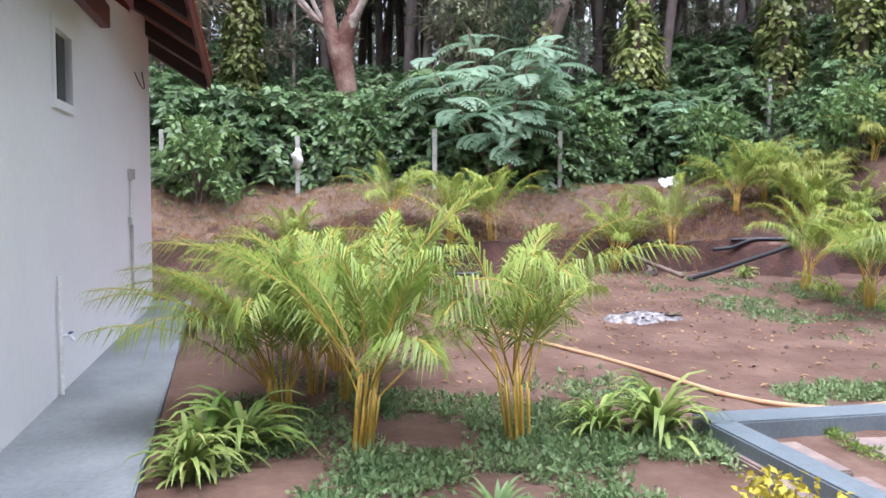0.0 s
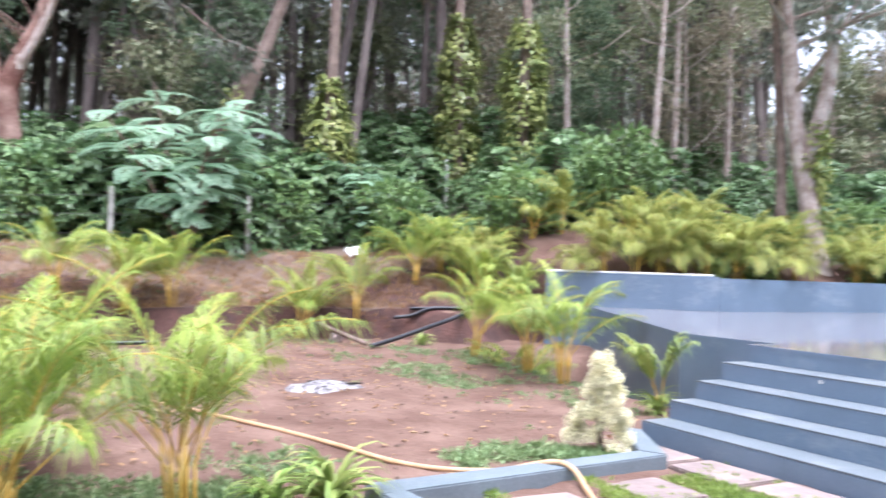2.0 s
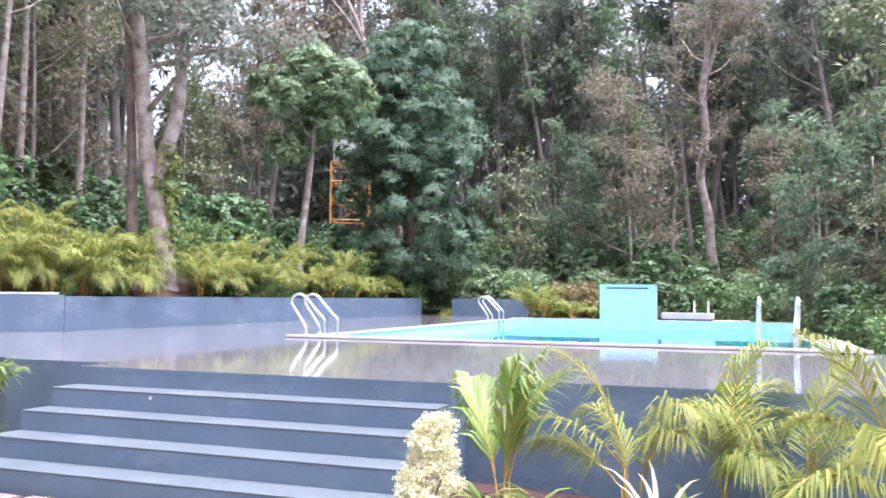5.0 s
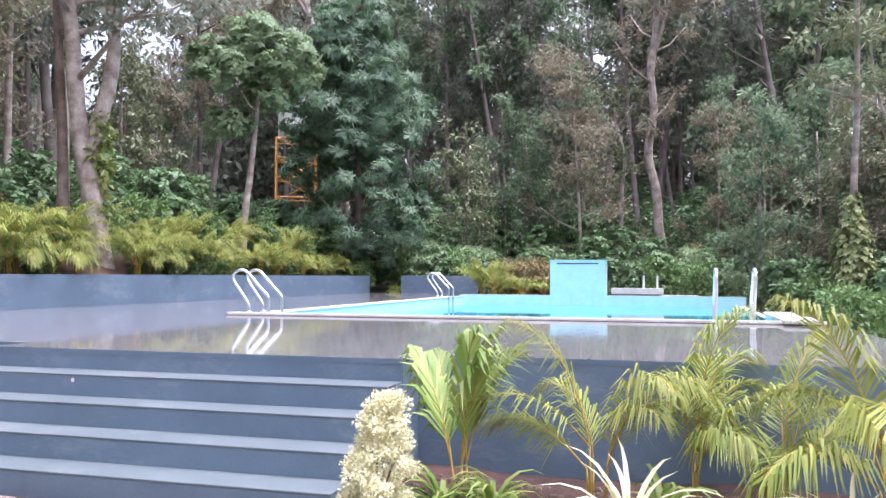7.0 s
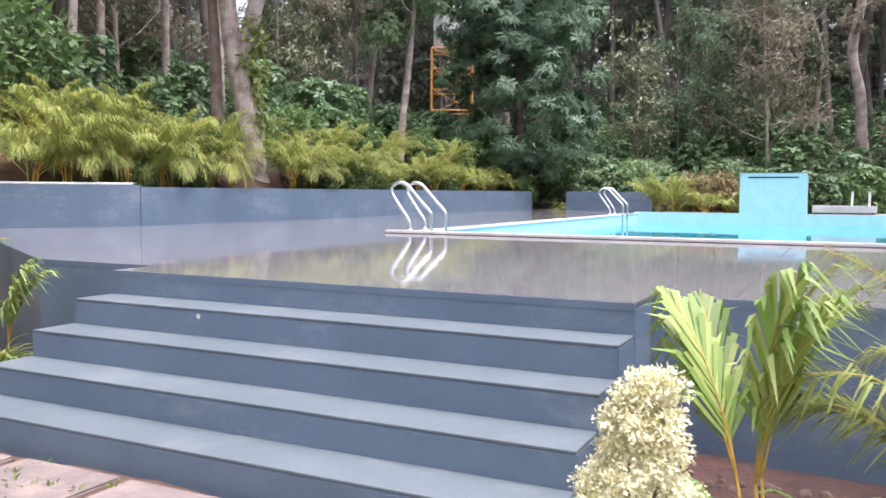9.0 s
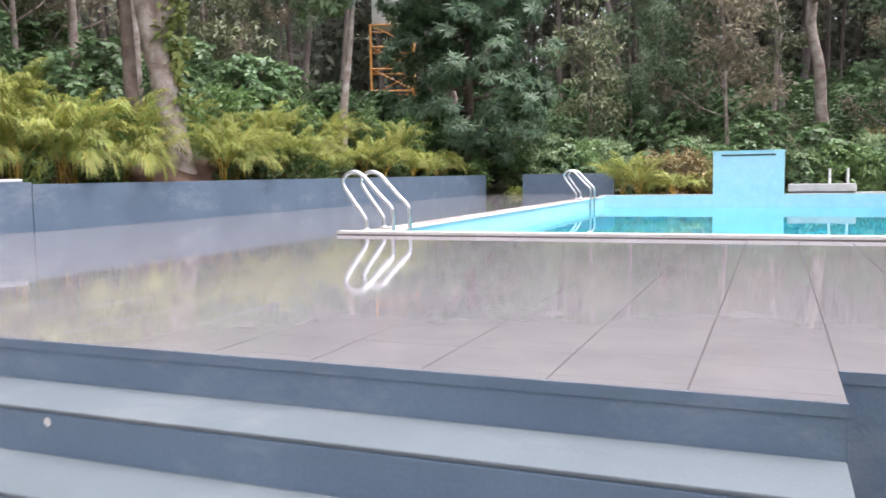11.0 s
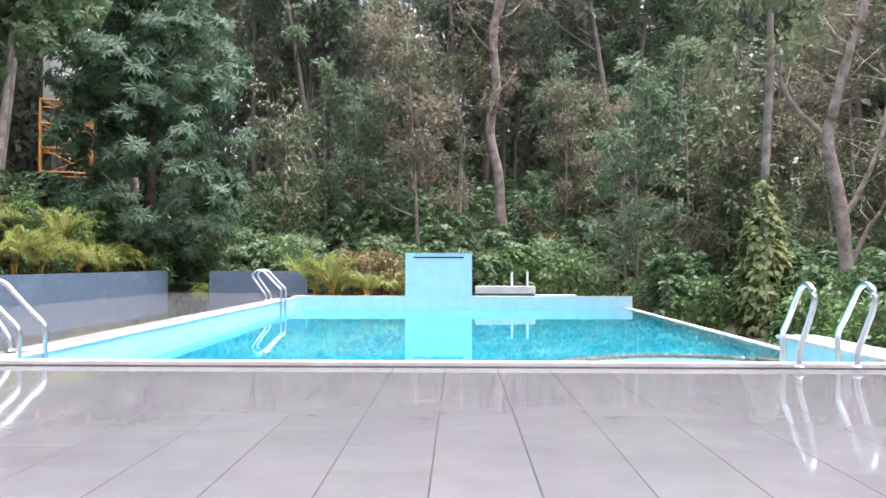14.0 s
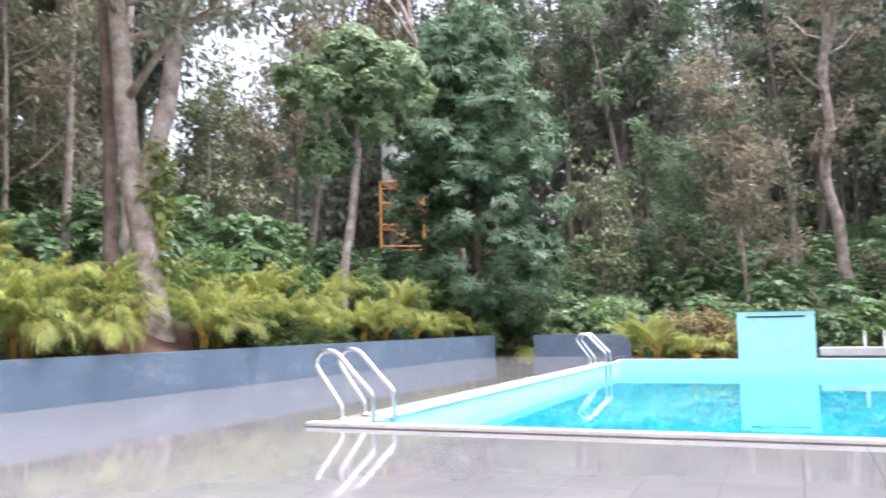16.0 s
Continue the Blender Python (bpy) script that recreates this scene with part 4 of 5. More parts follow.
def stem_tree(name, seed, base, stems, bark, label, material=None, group="", limbs=5, spread=2.0, leaf=0.25, per=60, clump=0.8, limb_from=0.62, twigs=0):
    """A tree by its stems (points, foot and top radius); bumpy bark, limbs and leaf clumps on the upper part of each."""
    rng = np.random.RandomState(seed)
    t = thing(name, pose(*base), label, "tree", group)
    cl, fine = [], []
    for k, (pts, r0, r1, *skin) in enumerate(stems):
        line = spline(pts, 6)
        n = len(line)
        rad = [(r0 + (r1 - r0) * i / (n - 1)) * (1 + 0.10 * noise.noise(Vector((seed + k, i * 0.45, 0)))) * (1 + (0.5 * math.exp(-i / 2.2) if k == 0 else 0)) for i in range(n)]
        geo = [tube(line, rad, 12)]
        for j in range(limbs):
            s = limb_from + (0.98 - limb_from) * (j + rng.rand()) / limbs
            p = Vector(line[min(int(s * (n - 1)), n - 1)])
            a = rng.rand() * 6.283
            ln = spread * (0.5 + 0.7 * rng.rand())
            q = p + Vector((math.cos(a) * ln, math.sin(a) * ln, ln * (0.25 + 0.6 * rng.rand())))
            w = p.lerp(q, 0.5) + Vector((0, 0, -0.1 * ln))
            rr = max(0.02, rad[min(int(s * (n - 1)), n - 1)] * 0.45)
            geo.append(tube([p, w, q], [rr, rr * 0.6, rr * 0.25], 6))
            for m_ in range(4):
                c = np.array(w.lerp(q, 0.2 + 0.3 * m_)) + rng.normal(size=3) * clump * 0.4
                if material:
                    cl.append(cloud(rng, c, np.array((1, 1, 0.6)) * clump * (0.5 + 0.5 * rng.rand()), per, leaf, leaf * 0.42, 0.3, 0.2))
        for j in range(twigs):
            p = Vector(line[int((0.35 + 0.6 * rng.rand()) * (n - 1))])
            a, ln = rng.rand() * 6.283, 0.6 + 1.0 * rng.rand()
            q = p + Vector((math.cos(a) * ln, math.sin(a) * ln, ln * (0.2 + 0.9 * rng.rand())))
            fine.append(tube([p, p.lerp(q, 0.5) + Vector((0.1 * rng.normal(), 0.1 * rng.normal(), 0.05)), q], [0.022, 0.014, 0.005], 4))
        v, f = join(geo)
        mpart("trunk" if k == 0 else "second_stem", mesh_from("trunk", v, f, skin[0] if skin else bark, True), t)
    if fine:
        v, f = join(fine)
        mpart("branchwork", mesh_from("branchwork", v, f, bark, True), t)
    if cl:
        V, F = vjoin(cl)
        mpart("crown", leaf_mesh("crown", V, F, material), t)
    return t


# ---- woods ----
rng = np.random.RandomState(77)
# pieces of woodland with a character of their own
X, Y = -6.55, 4.95
t = stem_tree("forked_tree", 31, (X, Y, gz(X, Y)), [
    ([(0.02, 0.02, -0.4), (-0.02, -0.02, 0.2), (-0.16, -0.13, 1.5), (-0.33, -0.25, 2.55), (-0.48, -0.37, 3.9), (-0.60, -0.46, 5.7), (-0.76, -0.58, 7.5), (-1.1, -0.8, 12.0)], 0.31, 0.13),
    ([(-0.30, -0.23, 2.45), (-0.07, -0.05, 3.55), (0.13, 0.10, 4.7), (0.19, 0.14, 5.9), (0.07, 0.06, 7.6), (0.3, 0.3, 12.0)], 0.23, 0.11)],
    BARK_PALE, "tall forked tree with pale mottled bark behind the parapet", L_FOREST, limbs=7, spread=2.8)
v, f = tube(spline([(-0.5, -0.4, 2.6), (-0.1, -0.1, 2.8), (0.12, 0.08, 3.2)], 4), 0.02, 5)
mpart("vine_stem", mesh_from("vine_stem", v, f, BARK), t)
V, F = vjoin([cloud(np.random.RandomState(5 + k), c, (0.2, 0.2, 0.3), 60, 0.2, 0.13, 0.7, 0.3) for k, c in enumerate(((0.02, -0.1, 3.5), (0.1, -0.05, 3.1), (-0.05, -0.2, 2.7), (0.12, 0.0, 2.4), (-0.02, -0.05, 1.9), (0.06, 0.0, 1.4)))])
mpart("climbing_vine", leaf_mesh("climbing_vine", V, F, L_VINE), t, "bright yellow-green climber on the trunk")
stem_tree("straight_tree", 30, (X - 1.2, Y + 0.3, gz(X - 1.2, Y + 0.3)), [([(0.3, -0.6, -0.3), (0.28, -0.62, 2.2), (0.2, -0.7, 4.4), (0.1, -0.76, 6.5), (0, -0.9, 12)], 0.14, 0.08)], BARK, "straight brown tree trunk beside the forked tree", L_FOREST)
X, Y = -7.6, 13.8
t = stem_tree("slim_tree", 32, (X, Y, gz(X, Y)), [([(0, 0, -0.3), (0.12, 0.07, 1.5), (0.29, 0.16, 3.0), (0.45, 0.25, 5.1), (0.5, 0.3, 7.2)], 0.15, 0.05)], BARK_PALE, "slim tree with a rounded light green crown", limbs=7, spread=1.3, limb_from=0.7)
rd = np.random.RandomState(32)
V, F = vjoin([boughs(rd, c, (r * 1.15, r * 1.15, r * 0.8), int(30 * r), 0.42, 9, 7, 0.28, 0.11) for c, r in (((0.0, -0.1, 6.5), 1.15), ((1.35, 0.75, 7.0), 1.1), ((0.5, 0.3, 7.7), 1.0), ((-0.7, -0.45, 6.9), 0.7), ((0.9, 0.5, 5.8), 0.7), ((-0.4, -0.3, 4.7), 0.5), ((0.2, 0.5, 8.2), 0.6))])
mpart("crown", leaf_mesh("crown", V, F, L_LIGHT), t)
X, Y = -5.8, 20.5
t = tree("broadleaf_tree", 33, 11.2, 0.22, 40, 0, L_DARK, BARK, "dense dark green broad-leaved tree in full leaf", rise=-0.45, crown_from=0.08, spread=2.4)
rd = np.random.RandomState(33)
V, F = vjoin([boughs(rd, (0.15, 0.1, 3.6), (3.1, 2.9, 3.3), 135, 0.52, 12, 11, 0.38, 0.072, -0.95),
              boughs(rd, (0.0, 0.0, 7.2), (2.95, 2.7, 3.3), 140, 0.52, 12, 11, 0.38, 0.072, -0.6),
              boughs(rd, (-0.3, -0.1, 9.9), (2.2, 2.0, 2.3), 66, 0.5, 12, 11, 0.38, 0.072, -0.3)])
mpart("crown", leaf_mesh("crown", V, F, L_DARK), t)
t.matrix_basis = pose(X, Y, gz(X, Y))
stem_tree("bare_tree", 40, (-7.4, 24.2, gz(-7.4, 24.2)), [
    ([(0, 0, -0.3), (-0.6, -0.3, 4), (-1.4, -0.7, 9.0), (-2.05, -1.1, 12.0), (-2.6, -1.35, 13.4), (-3.1, -1.55, 14.8), (-3.6, -1.7, 17)], 0.2, 0.06),
    ([(-1.9, -1.05, 11.4), (-2.7, -1.4, 12.8), (-3.5, -1.75, 13.9), (-4.2, -2.0, 15.5)], 0.10, 0.04),
    ([(-2.0, -1.1, 12.0), (-2.15, -1.15, 13.3), (-1.95, -1.05, 14.4), (-2.1, -1.1, 16)], 0.10, 0.04)], BARK_PALE, "bare pale twisting limbs rising behind the broad-leaved tree", limbs=0, twigs=4)
X, Y = 7.1, 28.2
stem_tree("tall_tree", 34, (X, Y, gz(X, Y)), [([(0.1, 0, -0.4), (0.02, 0, 0.1), (-0.42, 0, 1.9), (-0.55, 0, 3.85), (-0.92, 0, 5.8), (-0.65, 0, 7.8), (-0.78, 0, 9.8), (-0.55, 0, 11.8), (-0.4, 0, 16)], 0.27, 0.14),
    ([(-0.62, 0, 10.6), (-0.2, 0.1, 12.0), (0.2, 0.2, 14)], 0.12, 0.06)], BARK_PALE, "tall tree with a pale wavy trunk beyond the pool", L_FOREST_BROWN, limbs=9, spread=2.6, limb_from=0.55, leaf=0.22, twigs=5)
X, Y = 4.67, 28.6
stem_tree("slim_tree", 35, (X, Y, gz(X, Y)), [([(0, 0, -0.3), (0.05, 0, 1.0), (0.18, 0, 2.1), (0.25, 0, 4.0), (0.36, 0, 5.7), (-0.1, 0, 7.4), (-0.2, 0, 9)], 0.13, 0.04)], BARK_PALE, "slim pale tree beyond the pool", L_OLIVE, limbs=9, spread=1.5, leaf=0.2, clump=0.6, limb_from=0.5, per=45)
X, Y = 12.05, 12.0
t = stem_tree("vine_tree", 36, (X, Y, gz(X, Y)), [([(0, 0, -0.3), (0.02, 0, 2), (0.05, -0.01, 4), (0.14, -0.05, 6), (0.17, -0.06, 8), (0.2, -0.1, 11)], 0.12, 0.06)], BARK_PALE, "slim tree wrapped in pepper vine beside the pool", L_OLIVE, limbs=7, spread=1.8)
vine_sleeve(t, 3, 0.02, 3.75, 0.28, 900, L_VINE_PALE, 1.1)
X, Y = 14.64, 13.3
stem_tree("branching_tree", 37, (X, Y, gz(X, Y)), [
    ([(0, 0, -0.4), (0, 0, 0.3), (-0.12, 0.06, 2.9), (-0.41, 0.19, 4.8), (-0.29, 0.13, 5.6), (0.08, -0.03, 7.2), (0.37, -0.16, 8.2), (0.6, -0.2, 11)], 0.21, 0.07),
    ([(-0.36, 0.16, 4.8), (-0.71, 0.32, 5.25), (-1.07, 0.48, 5.7), (-1.44, 0.64, 6.6), (-1.7, 0.7, 8.5)], 0.10, 0.03),
    ([(-0.1, 0.02, 2.9), (0.23, -0.10, 3.5), (0.70, -0.30, 4.85), (1.0, -0.4, 7)], 0.09, 0.03),
    ([(0.05, 0, 1.6), (0.45, -0.1, 2.6), (0.85, -0.2, 3.3), (1.3, -0.3, 5.2)], 0.07, 0.02)], BARK_PALE, "reddish-barked tree with forking limbs beside the pool", L_FOREST_BROWN, limbs=4, spread=1.6, leaf=0.16, per=30, clump=0.6, twigs=7)
for X, Y, h in ((12.6, 20.2, 6.8), (10.9, 22.4, 6.2)):
    stem_tree("thin_tree", int(X * 7), (X, Y, gz(X, Y)), [([(0.1, 0, -0.3), (0, 0, 0.6), (-0.1, 0, 2.0), (-0.05, 0, 4.0), (-0.15, 0, h)], 0.09, 0.03)], BARK_PALE, "thin tree with sparse spreading grey-green leaves", L_OLIVE, group="thin trees", limbs=14, spread=1.9, leaf=0.17, per=46, clump=0.55, limb_from=0.25)
# trees behind the fence
stem_tree("forked_tree", 38, (-14.0, -13.45, 1.5), [
    ([(0.05, 0.3, -1.2), (0, 0.2, 0.8), (0, 0.14, 1.9), (0, 0.06, 2.7), (0, 0.14, 3.3), (0.05, 0.38, 3.95), (0.1, 0.73, 4.8), (0.2, 1.3, 7), (0.3, 1.7, 10)], 0.31, 0.14),
    ([(0, 0.14, 1.9), (0, -0.14, 2.9), (-0.05, -0.30, 3.8), (0, -0.34, 4.8), (0, -0.6, 7.5)], 0.24, 0.08),
    ([(0.02, 0.12, 3.2), (0.12, 0.32, 3.7), (0.16, 0.72, 4.6), (0.22, 1.1, 6)], 0.16, 0.10, BARK_PALE),
    ([(0, 0.05, 2.3), (-0.1, -0.30, 3.2), (-0.1, -0.77, 3.85), (-0.1, -1.48, 4.75), (-0.2, -2.2, 6), (-0.2, -2.8, 8)], 0.10, 0.035, BARK_PALE),
    ([(0, 0, 2.8), (-0.1, -0.40, 3.5), (-0.15, -0.70, 4.1), (-0.1, -1.05, 4.8), (-0.1, -1.4, 7)], 0.085, 0.03, BARK_PALE),
    ([(-0.1, -0.5, 3.55), (-0.1, -1.0, 4.0), (-0.1, -1.25, 4.7), (-0.1, -2.0, 6)], 0.05, 0.02, BARK_PALE)],
    BARK_RED, "forked tree with peeling red and white bark behind the fence", limbs=0, twigs=5)
t = stem_tree("leaning_tree", 39, (-14.4, -9.0, 1.5), [([(-0.1, 0.1, -1.2), (0.05, 0.4, 1.2), (0.15, 0.73, 2.66), (0.23, 1.08, 3.56), (0.30, 1.43, 4.44), (0.35, 1.7, 5.2), (0.5, 2.5, 8), (0.6, 2.9, 11)], 0.31, 0.12)], BARK, "leaning tree with flaking pale bark behind the fence", L_FOREST, limbs=6, spread=2.2)
V, F = vjoin([cloud(np.random.RandomState(50 + k), c, (0.25, 0.25, 0.3), 50, 0.17, 0.11, 0.6, 0.3) for k, c in enumerate(((0.35, 0.55, 2.6), (0.4, 0.7, 3.1), (0.3, 0.4, 2.2), (0.35, 0.85, 3.5)))])
mpart("climbing_vine", leaf_mesh("climbing_vine", V, F, L_VINE), t, "yellow-green climber on the trunk")
for k, (x, y, top, r) in enumerate(((-13.6, -5.75, 5.65, 0.56), (-14.9, -16.0, 6.6, 0.44), (-13.6, -1.77, 8.0, 0.56), (-12.6, -0.15, 7.9, 0.6))):
    t = tree("vine_tree", 50 + k, 16, 0.19, 6, 2, L_FOREST, BARK, "straight tree trunk wrapped in yellow-green pepper vine", "vine trees", crown_from=0.65, spread=2.4)
    vine_sleeve(t, 60 + k, 0.3, top - gz(x, y), r, 560)
    t.matrix_basis = pose(x, y, gz(x, y))
for k, (x, y) in enumerate(((-14.2, 2.7), (-11.9, 4.1), (-12.8, 5.9), (-13.0, 8.6), (-9.8, 7.5))):
    t = tree("pale_tree", 70 + k, 10 + k, 0.13, 8, 2, L_OLIVE, BARK_PALE, "slim pale-barked tree among coffee bushes", "pale trees", lean=(0.3 * (k % 3 - 1), 0.8 * (k % 2)), crown_from=0.35, spread=1.9, leaf=0.17)
    t.matrix_basis = pose(x, y, gz(x, y))

# the standing forest: a few kinds, repeated
def thin_canopy(x, y):
    """The stretch of lower woods where the sky shows over the trees."""
    return 122.5 < math.degrees(math.atan2(y + 10, x - 6)) < 130.5


kinds = [tree("forest_tree", 100 + k, 16 + 2 * k, 0.13 + 0.02 * k, 16, 3, (L_FOREST, L_FOREST_GREEN, L_FOREST_BROWN, L_FOREST, L_FOREST_GREEN)[k], BARK_FAR, "tall straight forest tree with a thin dark crown", "forest trees", lean=(0.6 * (k - 1), 0.4), crown_from=0.34 + 0.09 * (k % 3), leaf=0.43, per=23, spread=2.9, clumpsize=0.8) for k in range(5)]
spots = [[] for _ in kinds]
tries = 0
while sum(map(len, spots)) < 215 and tries < 4000:
    tries += 1
    side = rng.rand()
    if side < 0.5:
        x, y = -15.5 - 30 * rng.rand() ** 1.2, -26 + 60 * rng.rand()
    elif side < 0.85:
        x, y = -24 + 66 * rng.rand(), 39 + 22 * rng.rand()
    else:
        x, y = 23 + 20 * rng.rand(), -2 + 38 * rng.rand()
    if math.hypot(x + 17, y - 37.6) < 5.5 or (4.5 < x < 9 and y < 36):
        continue
    spots[int(rng.rand() * len(kinds))].append((x, y, 360 * rng.rand(), 0.8 + 0.45 * rng.rand()))


for i in range(44):
    spots[i % len(kinds)].append((-17 - 24 * rng.rand(), -25 + 23 * rng.rand(), 360 * rng.rand(), 0.8 + 0.4 * rng.rand()))


def clear(x, y):
    """Away from the open line of sight to the water tank's stand."""
    return y > 39 or min(abs((x - 4.7) * 0.902 + (y + 7.6) * 0.433), abs((x - 7.5) * 0.90 + (y + 13.2) * 0.434)) > 1.7


for kd, sp in zip(kinds, spots):
    place(kd, [(*q[:3], q[3] * (0.42 if thin_canopy(*q[:2]) else 1.0)) for q in sp if clear(q[0], q[1])])

# leafy young trees in front of the tall ones
young = [tree("young_tree", 140 + k, 6.5 + 1.2 * k, 0.07, 16, 2, (L_OLIVE, L_FOREST_GREEN, L_FOREST_BROWN)[k], BARK_PALE, "slender young tree in light olive leaf under the forest", "young trees", lean=(0.5 * (k - 1), 0.3), crown_from=0.18, leaf=0.25, per=34, spread=1.5, clumpsize=0.7) for k in range(3)]
spots = [[] for _ in young]
while sum(map(len, spots)) < 64:
    q = rng.rand()
    if q < 0.3:
        x, y = -15 - 8 * rng.rand(), -20 + 24 * rng.rand()
    elif q < 0.5:
        x, y = -13 - 8 * rng.rand(), 3 + 22 * rng.rand()
    elif q < 0.75:
        x, y = -4 + 24 * rng.rand(), 26 + 10 * rng.rand()
    else:
        x, y = 10 + 11 * rng.rand(), 16 + 13 * rng.rand()
    if 3.6 < x < 8.6 and y < 33:
        continue
    spots[int(rng.rand() * 3)].append((x, y, 360 * rng.rand(), 0.75 + 0.5 * rng.rand()))
for kd, sp in zip(young, spots):
    place(kd, [q for q in sp if clear(q[0], q[1])])

# farther woods: one mass of trunks and foliage
vs, tr = [], []
for i in range(580):
    a = rng.rand() * 6.283 if i < 520 else 0.8 + 1.4 * rng.rand()
    d = 54 + 34 * rng.rand()
    x, y = 2 + d * math.cos(a), 5 + d * math.sin(a)
    z = min(gz(x, y), 9)
    h = 15 + 11 * rng.rand()
    if thin_canopy(x, y):
        h *= 0.42
    tr.append(tube([(x, y, z - 1), (x + rng.normal() * 0.4, y, z + h)], [0.22, 0.08], 5, False))
    for j in range(12):
        vs.append(cloud(rng, (x + rng.normal() * 2.0, y + rng.normal() * 2.0, z + h * (0.02 + 0.9 * rng.rand())), (2.4, 2.4, 1.8), 32, 0.95, 0.47, 0.3, 0.3))
woods = thing("far_woods", pose(0, 0, 0), "dense dark forest in the distance", "forest", kind="stuff")
v, f = join(tr)
mpart("trunk_mass", mesh_from("trunk_mass", v, f, BARK_FAR), woods)
V, F = vjoin(vs)
mpart("foliage", leaf_mesh("foliage", V, F, L_FOREST), woods)

# coffee bushes under the trees
def coffee(seed, height, reach, branches, material):
    """A coffee bush: tiers of arching branches, each with pairs of glossy leaves held out on both sides."""
    rng = np.random.RandomState(seed)
    t = thing("coffee_bush", pose(0, 0, 0), "dark glossy green coffee bush under the trees", "bush", "coffee bushes")
    wood, cl = [tube([(0, 0, -0.1), (0.03, 0.02, height * 0.5), (0, 0, height * 0.97)], [0.035, 0.025, 0.008], 6)], []
    for i in range(branches):
        h = height * (0.1 + 0.88 * (i + rng.rand()) / branches)
        a = i * 2.4 + rng.normal() * 0.35
        ln = reach * (1.1 - 0.6 * (h / height) ** 2) * (0.75 + 0.4 * rng.rand())
        e = 0.25 + 0.6 * h / height
        n = 10
        k = np.linspace(0.15, 1, n)[:, None]
        out = np.array([math.cos(a), math.sin(a), 0.0])
        P = np.array([0, 0, h]) + out * ln * k + np.array([0, 0, 1.0]) * ln * (e * k - 0.75 * k * k)
        T = out + np.array([0, 0, 1.0]) * (e - 1.5 * k)
        side = np.array([-math.sin(a), math.cos(a), 0.0])
        wood.append(tube([P[0] - out * 0.15 * ln, P[4], P[9]], [0.012, 0.008, 0.003], 4, False))
        for sg in (-1, 1):
            D = T * 0.5 + sg * side + rng.normal(size=(n, 3)) * 0.22 + np.array([0, 0, -0.25])
            cl.append(leaves(P, D, rng.normal(size=(n, 3)) * 0.25 + out * 0.65 + np.array([0, 0, 0.9]), 0.23 * (0.75 + 0.5 * rng.rand(n)), 0.105, 0.14, 0.48))
        cl.append(stars(rng, P[-1:], T[-1:] + np.array([[0, 0, 0.5]]), 5, 0.18, 0.085))
    V, F = vjoin(cl)
    mpart("foliage", leaf_mesh("foliage", V, F, material), t)
    v, f = join(wood)
    mpart("branchwork", mesh_from("branchwork", v, f, BARK), t)
    return t, V, F


made = [coffee(200 + k, 1.75 + 0.25 * k, 0.95, 38 + 4 * k, L_COFFEE) for k in range(3)]
cof = [q[0] for q in made]
spots = [[] for _ in cof]
for y in np.arange(-19, -2.5, 0.8):
    spots[int(rng.rand() * 3)].append((-12.2 - 0.9 * rng.rand() - 0.06 * (y + 14), y, 360 * rng.rand(), 0.95 + 0.3 * rng.rand()))
for y in np.arange(-19, -3.5, 0.95):
    spots[int(rng.rand() * 3)].append((-12.45 - 0.35 * rng.rand() - 0.06 * (y + 14), y + 0.3 * rng.rand(), 360 * rng.rand(), 0.8 + 0.25 * rng.rand()))
for y in np.arange(-3.6, -0.4, 0.75):
    for x in (-10.2, -11.3):
        spots[int(rng.rand() * 3)].append((x - 0.6 * rng.rand(), y + 0.3 * rng.rand(), 360 * rng.rand(), 0.55 + 0.2 * rng.rand()))
for i in range(34):
    spots[i % 3].append((9.9 + 7.5 * rng.rand(), 13 + 13 * rng.rand(), 360 * rng.rand(), 0.7 + 0.4 * rng.rand()))
for x in np.arange(-3.0, 10, 0.95):
    spots[int(rng.rand() * 3)].append((x + 0.3 * rng.rand(), 19.6 + 1.3 * rng.rand(), 360 * rng.rand(), 0.6 + 0.3 * rng.rand()))
tries = 0
while sum(map(len, spots)) < 299 and tries < 5000:
    tries += 1
    q = rng.rand()
    if q < 0.33:
        x, y = -14 - 6 * rng.rand() ** 1.3, -19 + 19 * rng.rand()
    elif q < 0.55:
        x, y = -7.6 - 10 * rng.rand() ** 1.2, -2 + 23 * rng.rand()
    elif q < 0.88:
        x, y = -12 + 32 * rng.rand(), 21 + 13 * rng.rand() ** 1.2
    else:
        x, y = 10.9 + 8 * rng.rand(), 0 + 22 * rng.rand()
    if math.hypot(x + 5.2, y - 20.3) < 1.2 or (x < 10 and y > 18 and y < 21 and -4.6 < x < -3.2):
        continue
    spots[int(rng.rand() * 3)].append((x, y, 360 * rng.rand(), 0.75 + 0.45 * rng.rand()))
for kd, sp in zip(cof, spots):
    place(kd, [q for q in sp if not (10 < q[0] < 12.6 and 4 < q[1] < 12.5)])
# the coffee goes on up the hill, too many to count
more = []
for i in range(330):
    x, y = (-14 + 44 * rng.rand(), 32 + 15 * rng.rand()) if i < 210 else (-17 - 12 * rng.rand(), -20 + 48 * rng.rand()) if i < 290 else (15 + 9 * rng.rand(), 8 + 24 * rng.rand())
    V, F = made[i % 3][1:]
    F = F[i % 2::2]
    c, d, k = math.cos(i * 1.7), math.sin(i * 1.7), 0.85 + 0.5 * rng.rand()
    V, F = V[F.ravel()], np.arange(F.size).reshape(-1, 4)
    more.append((V @ np.array([[c, d, 0], [-d, c, 0], [0, 0, 1]]) * k + (x, y, gz(x, y)), F))
V, F = vjoin(more)
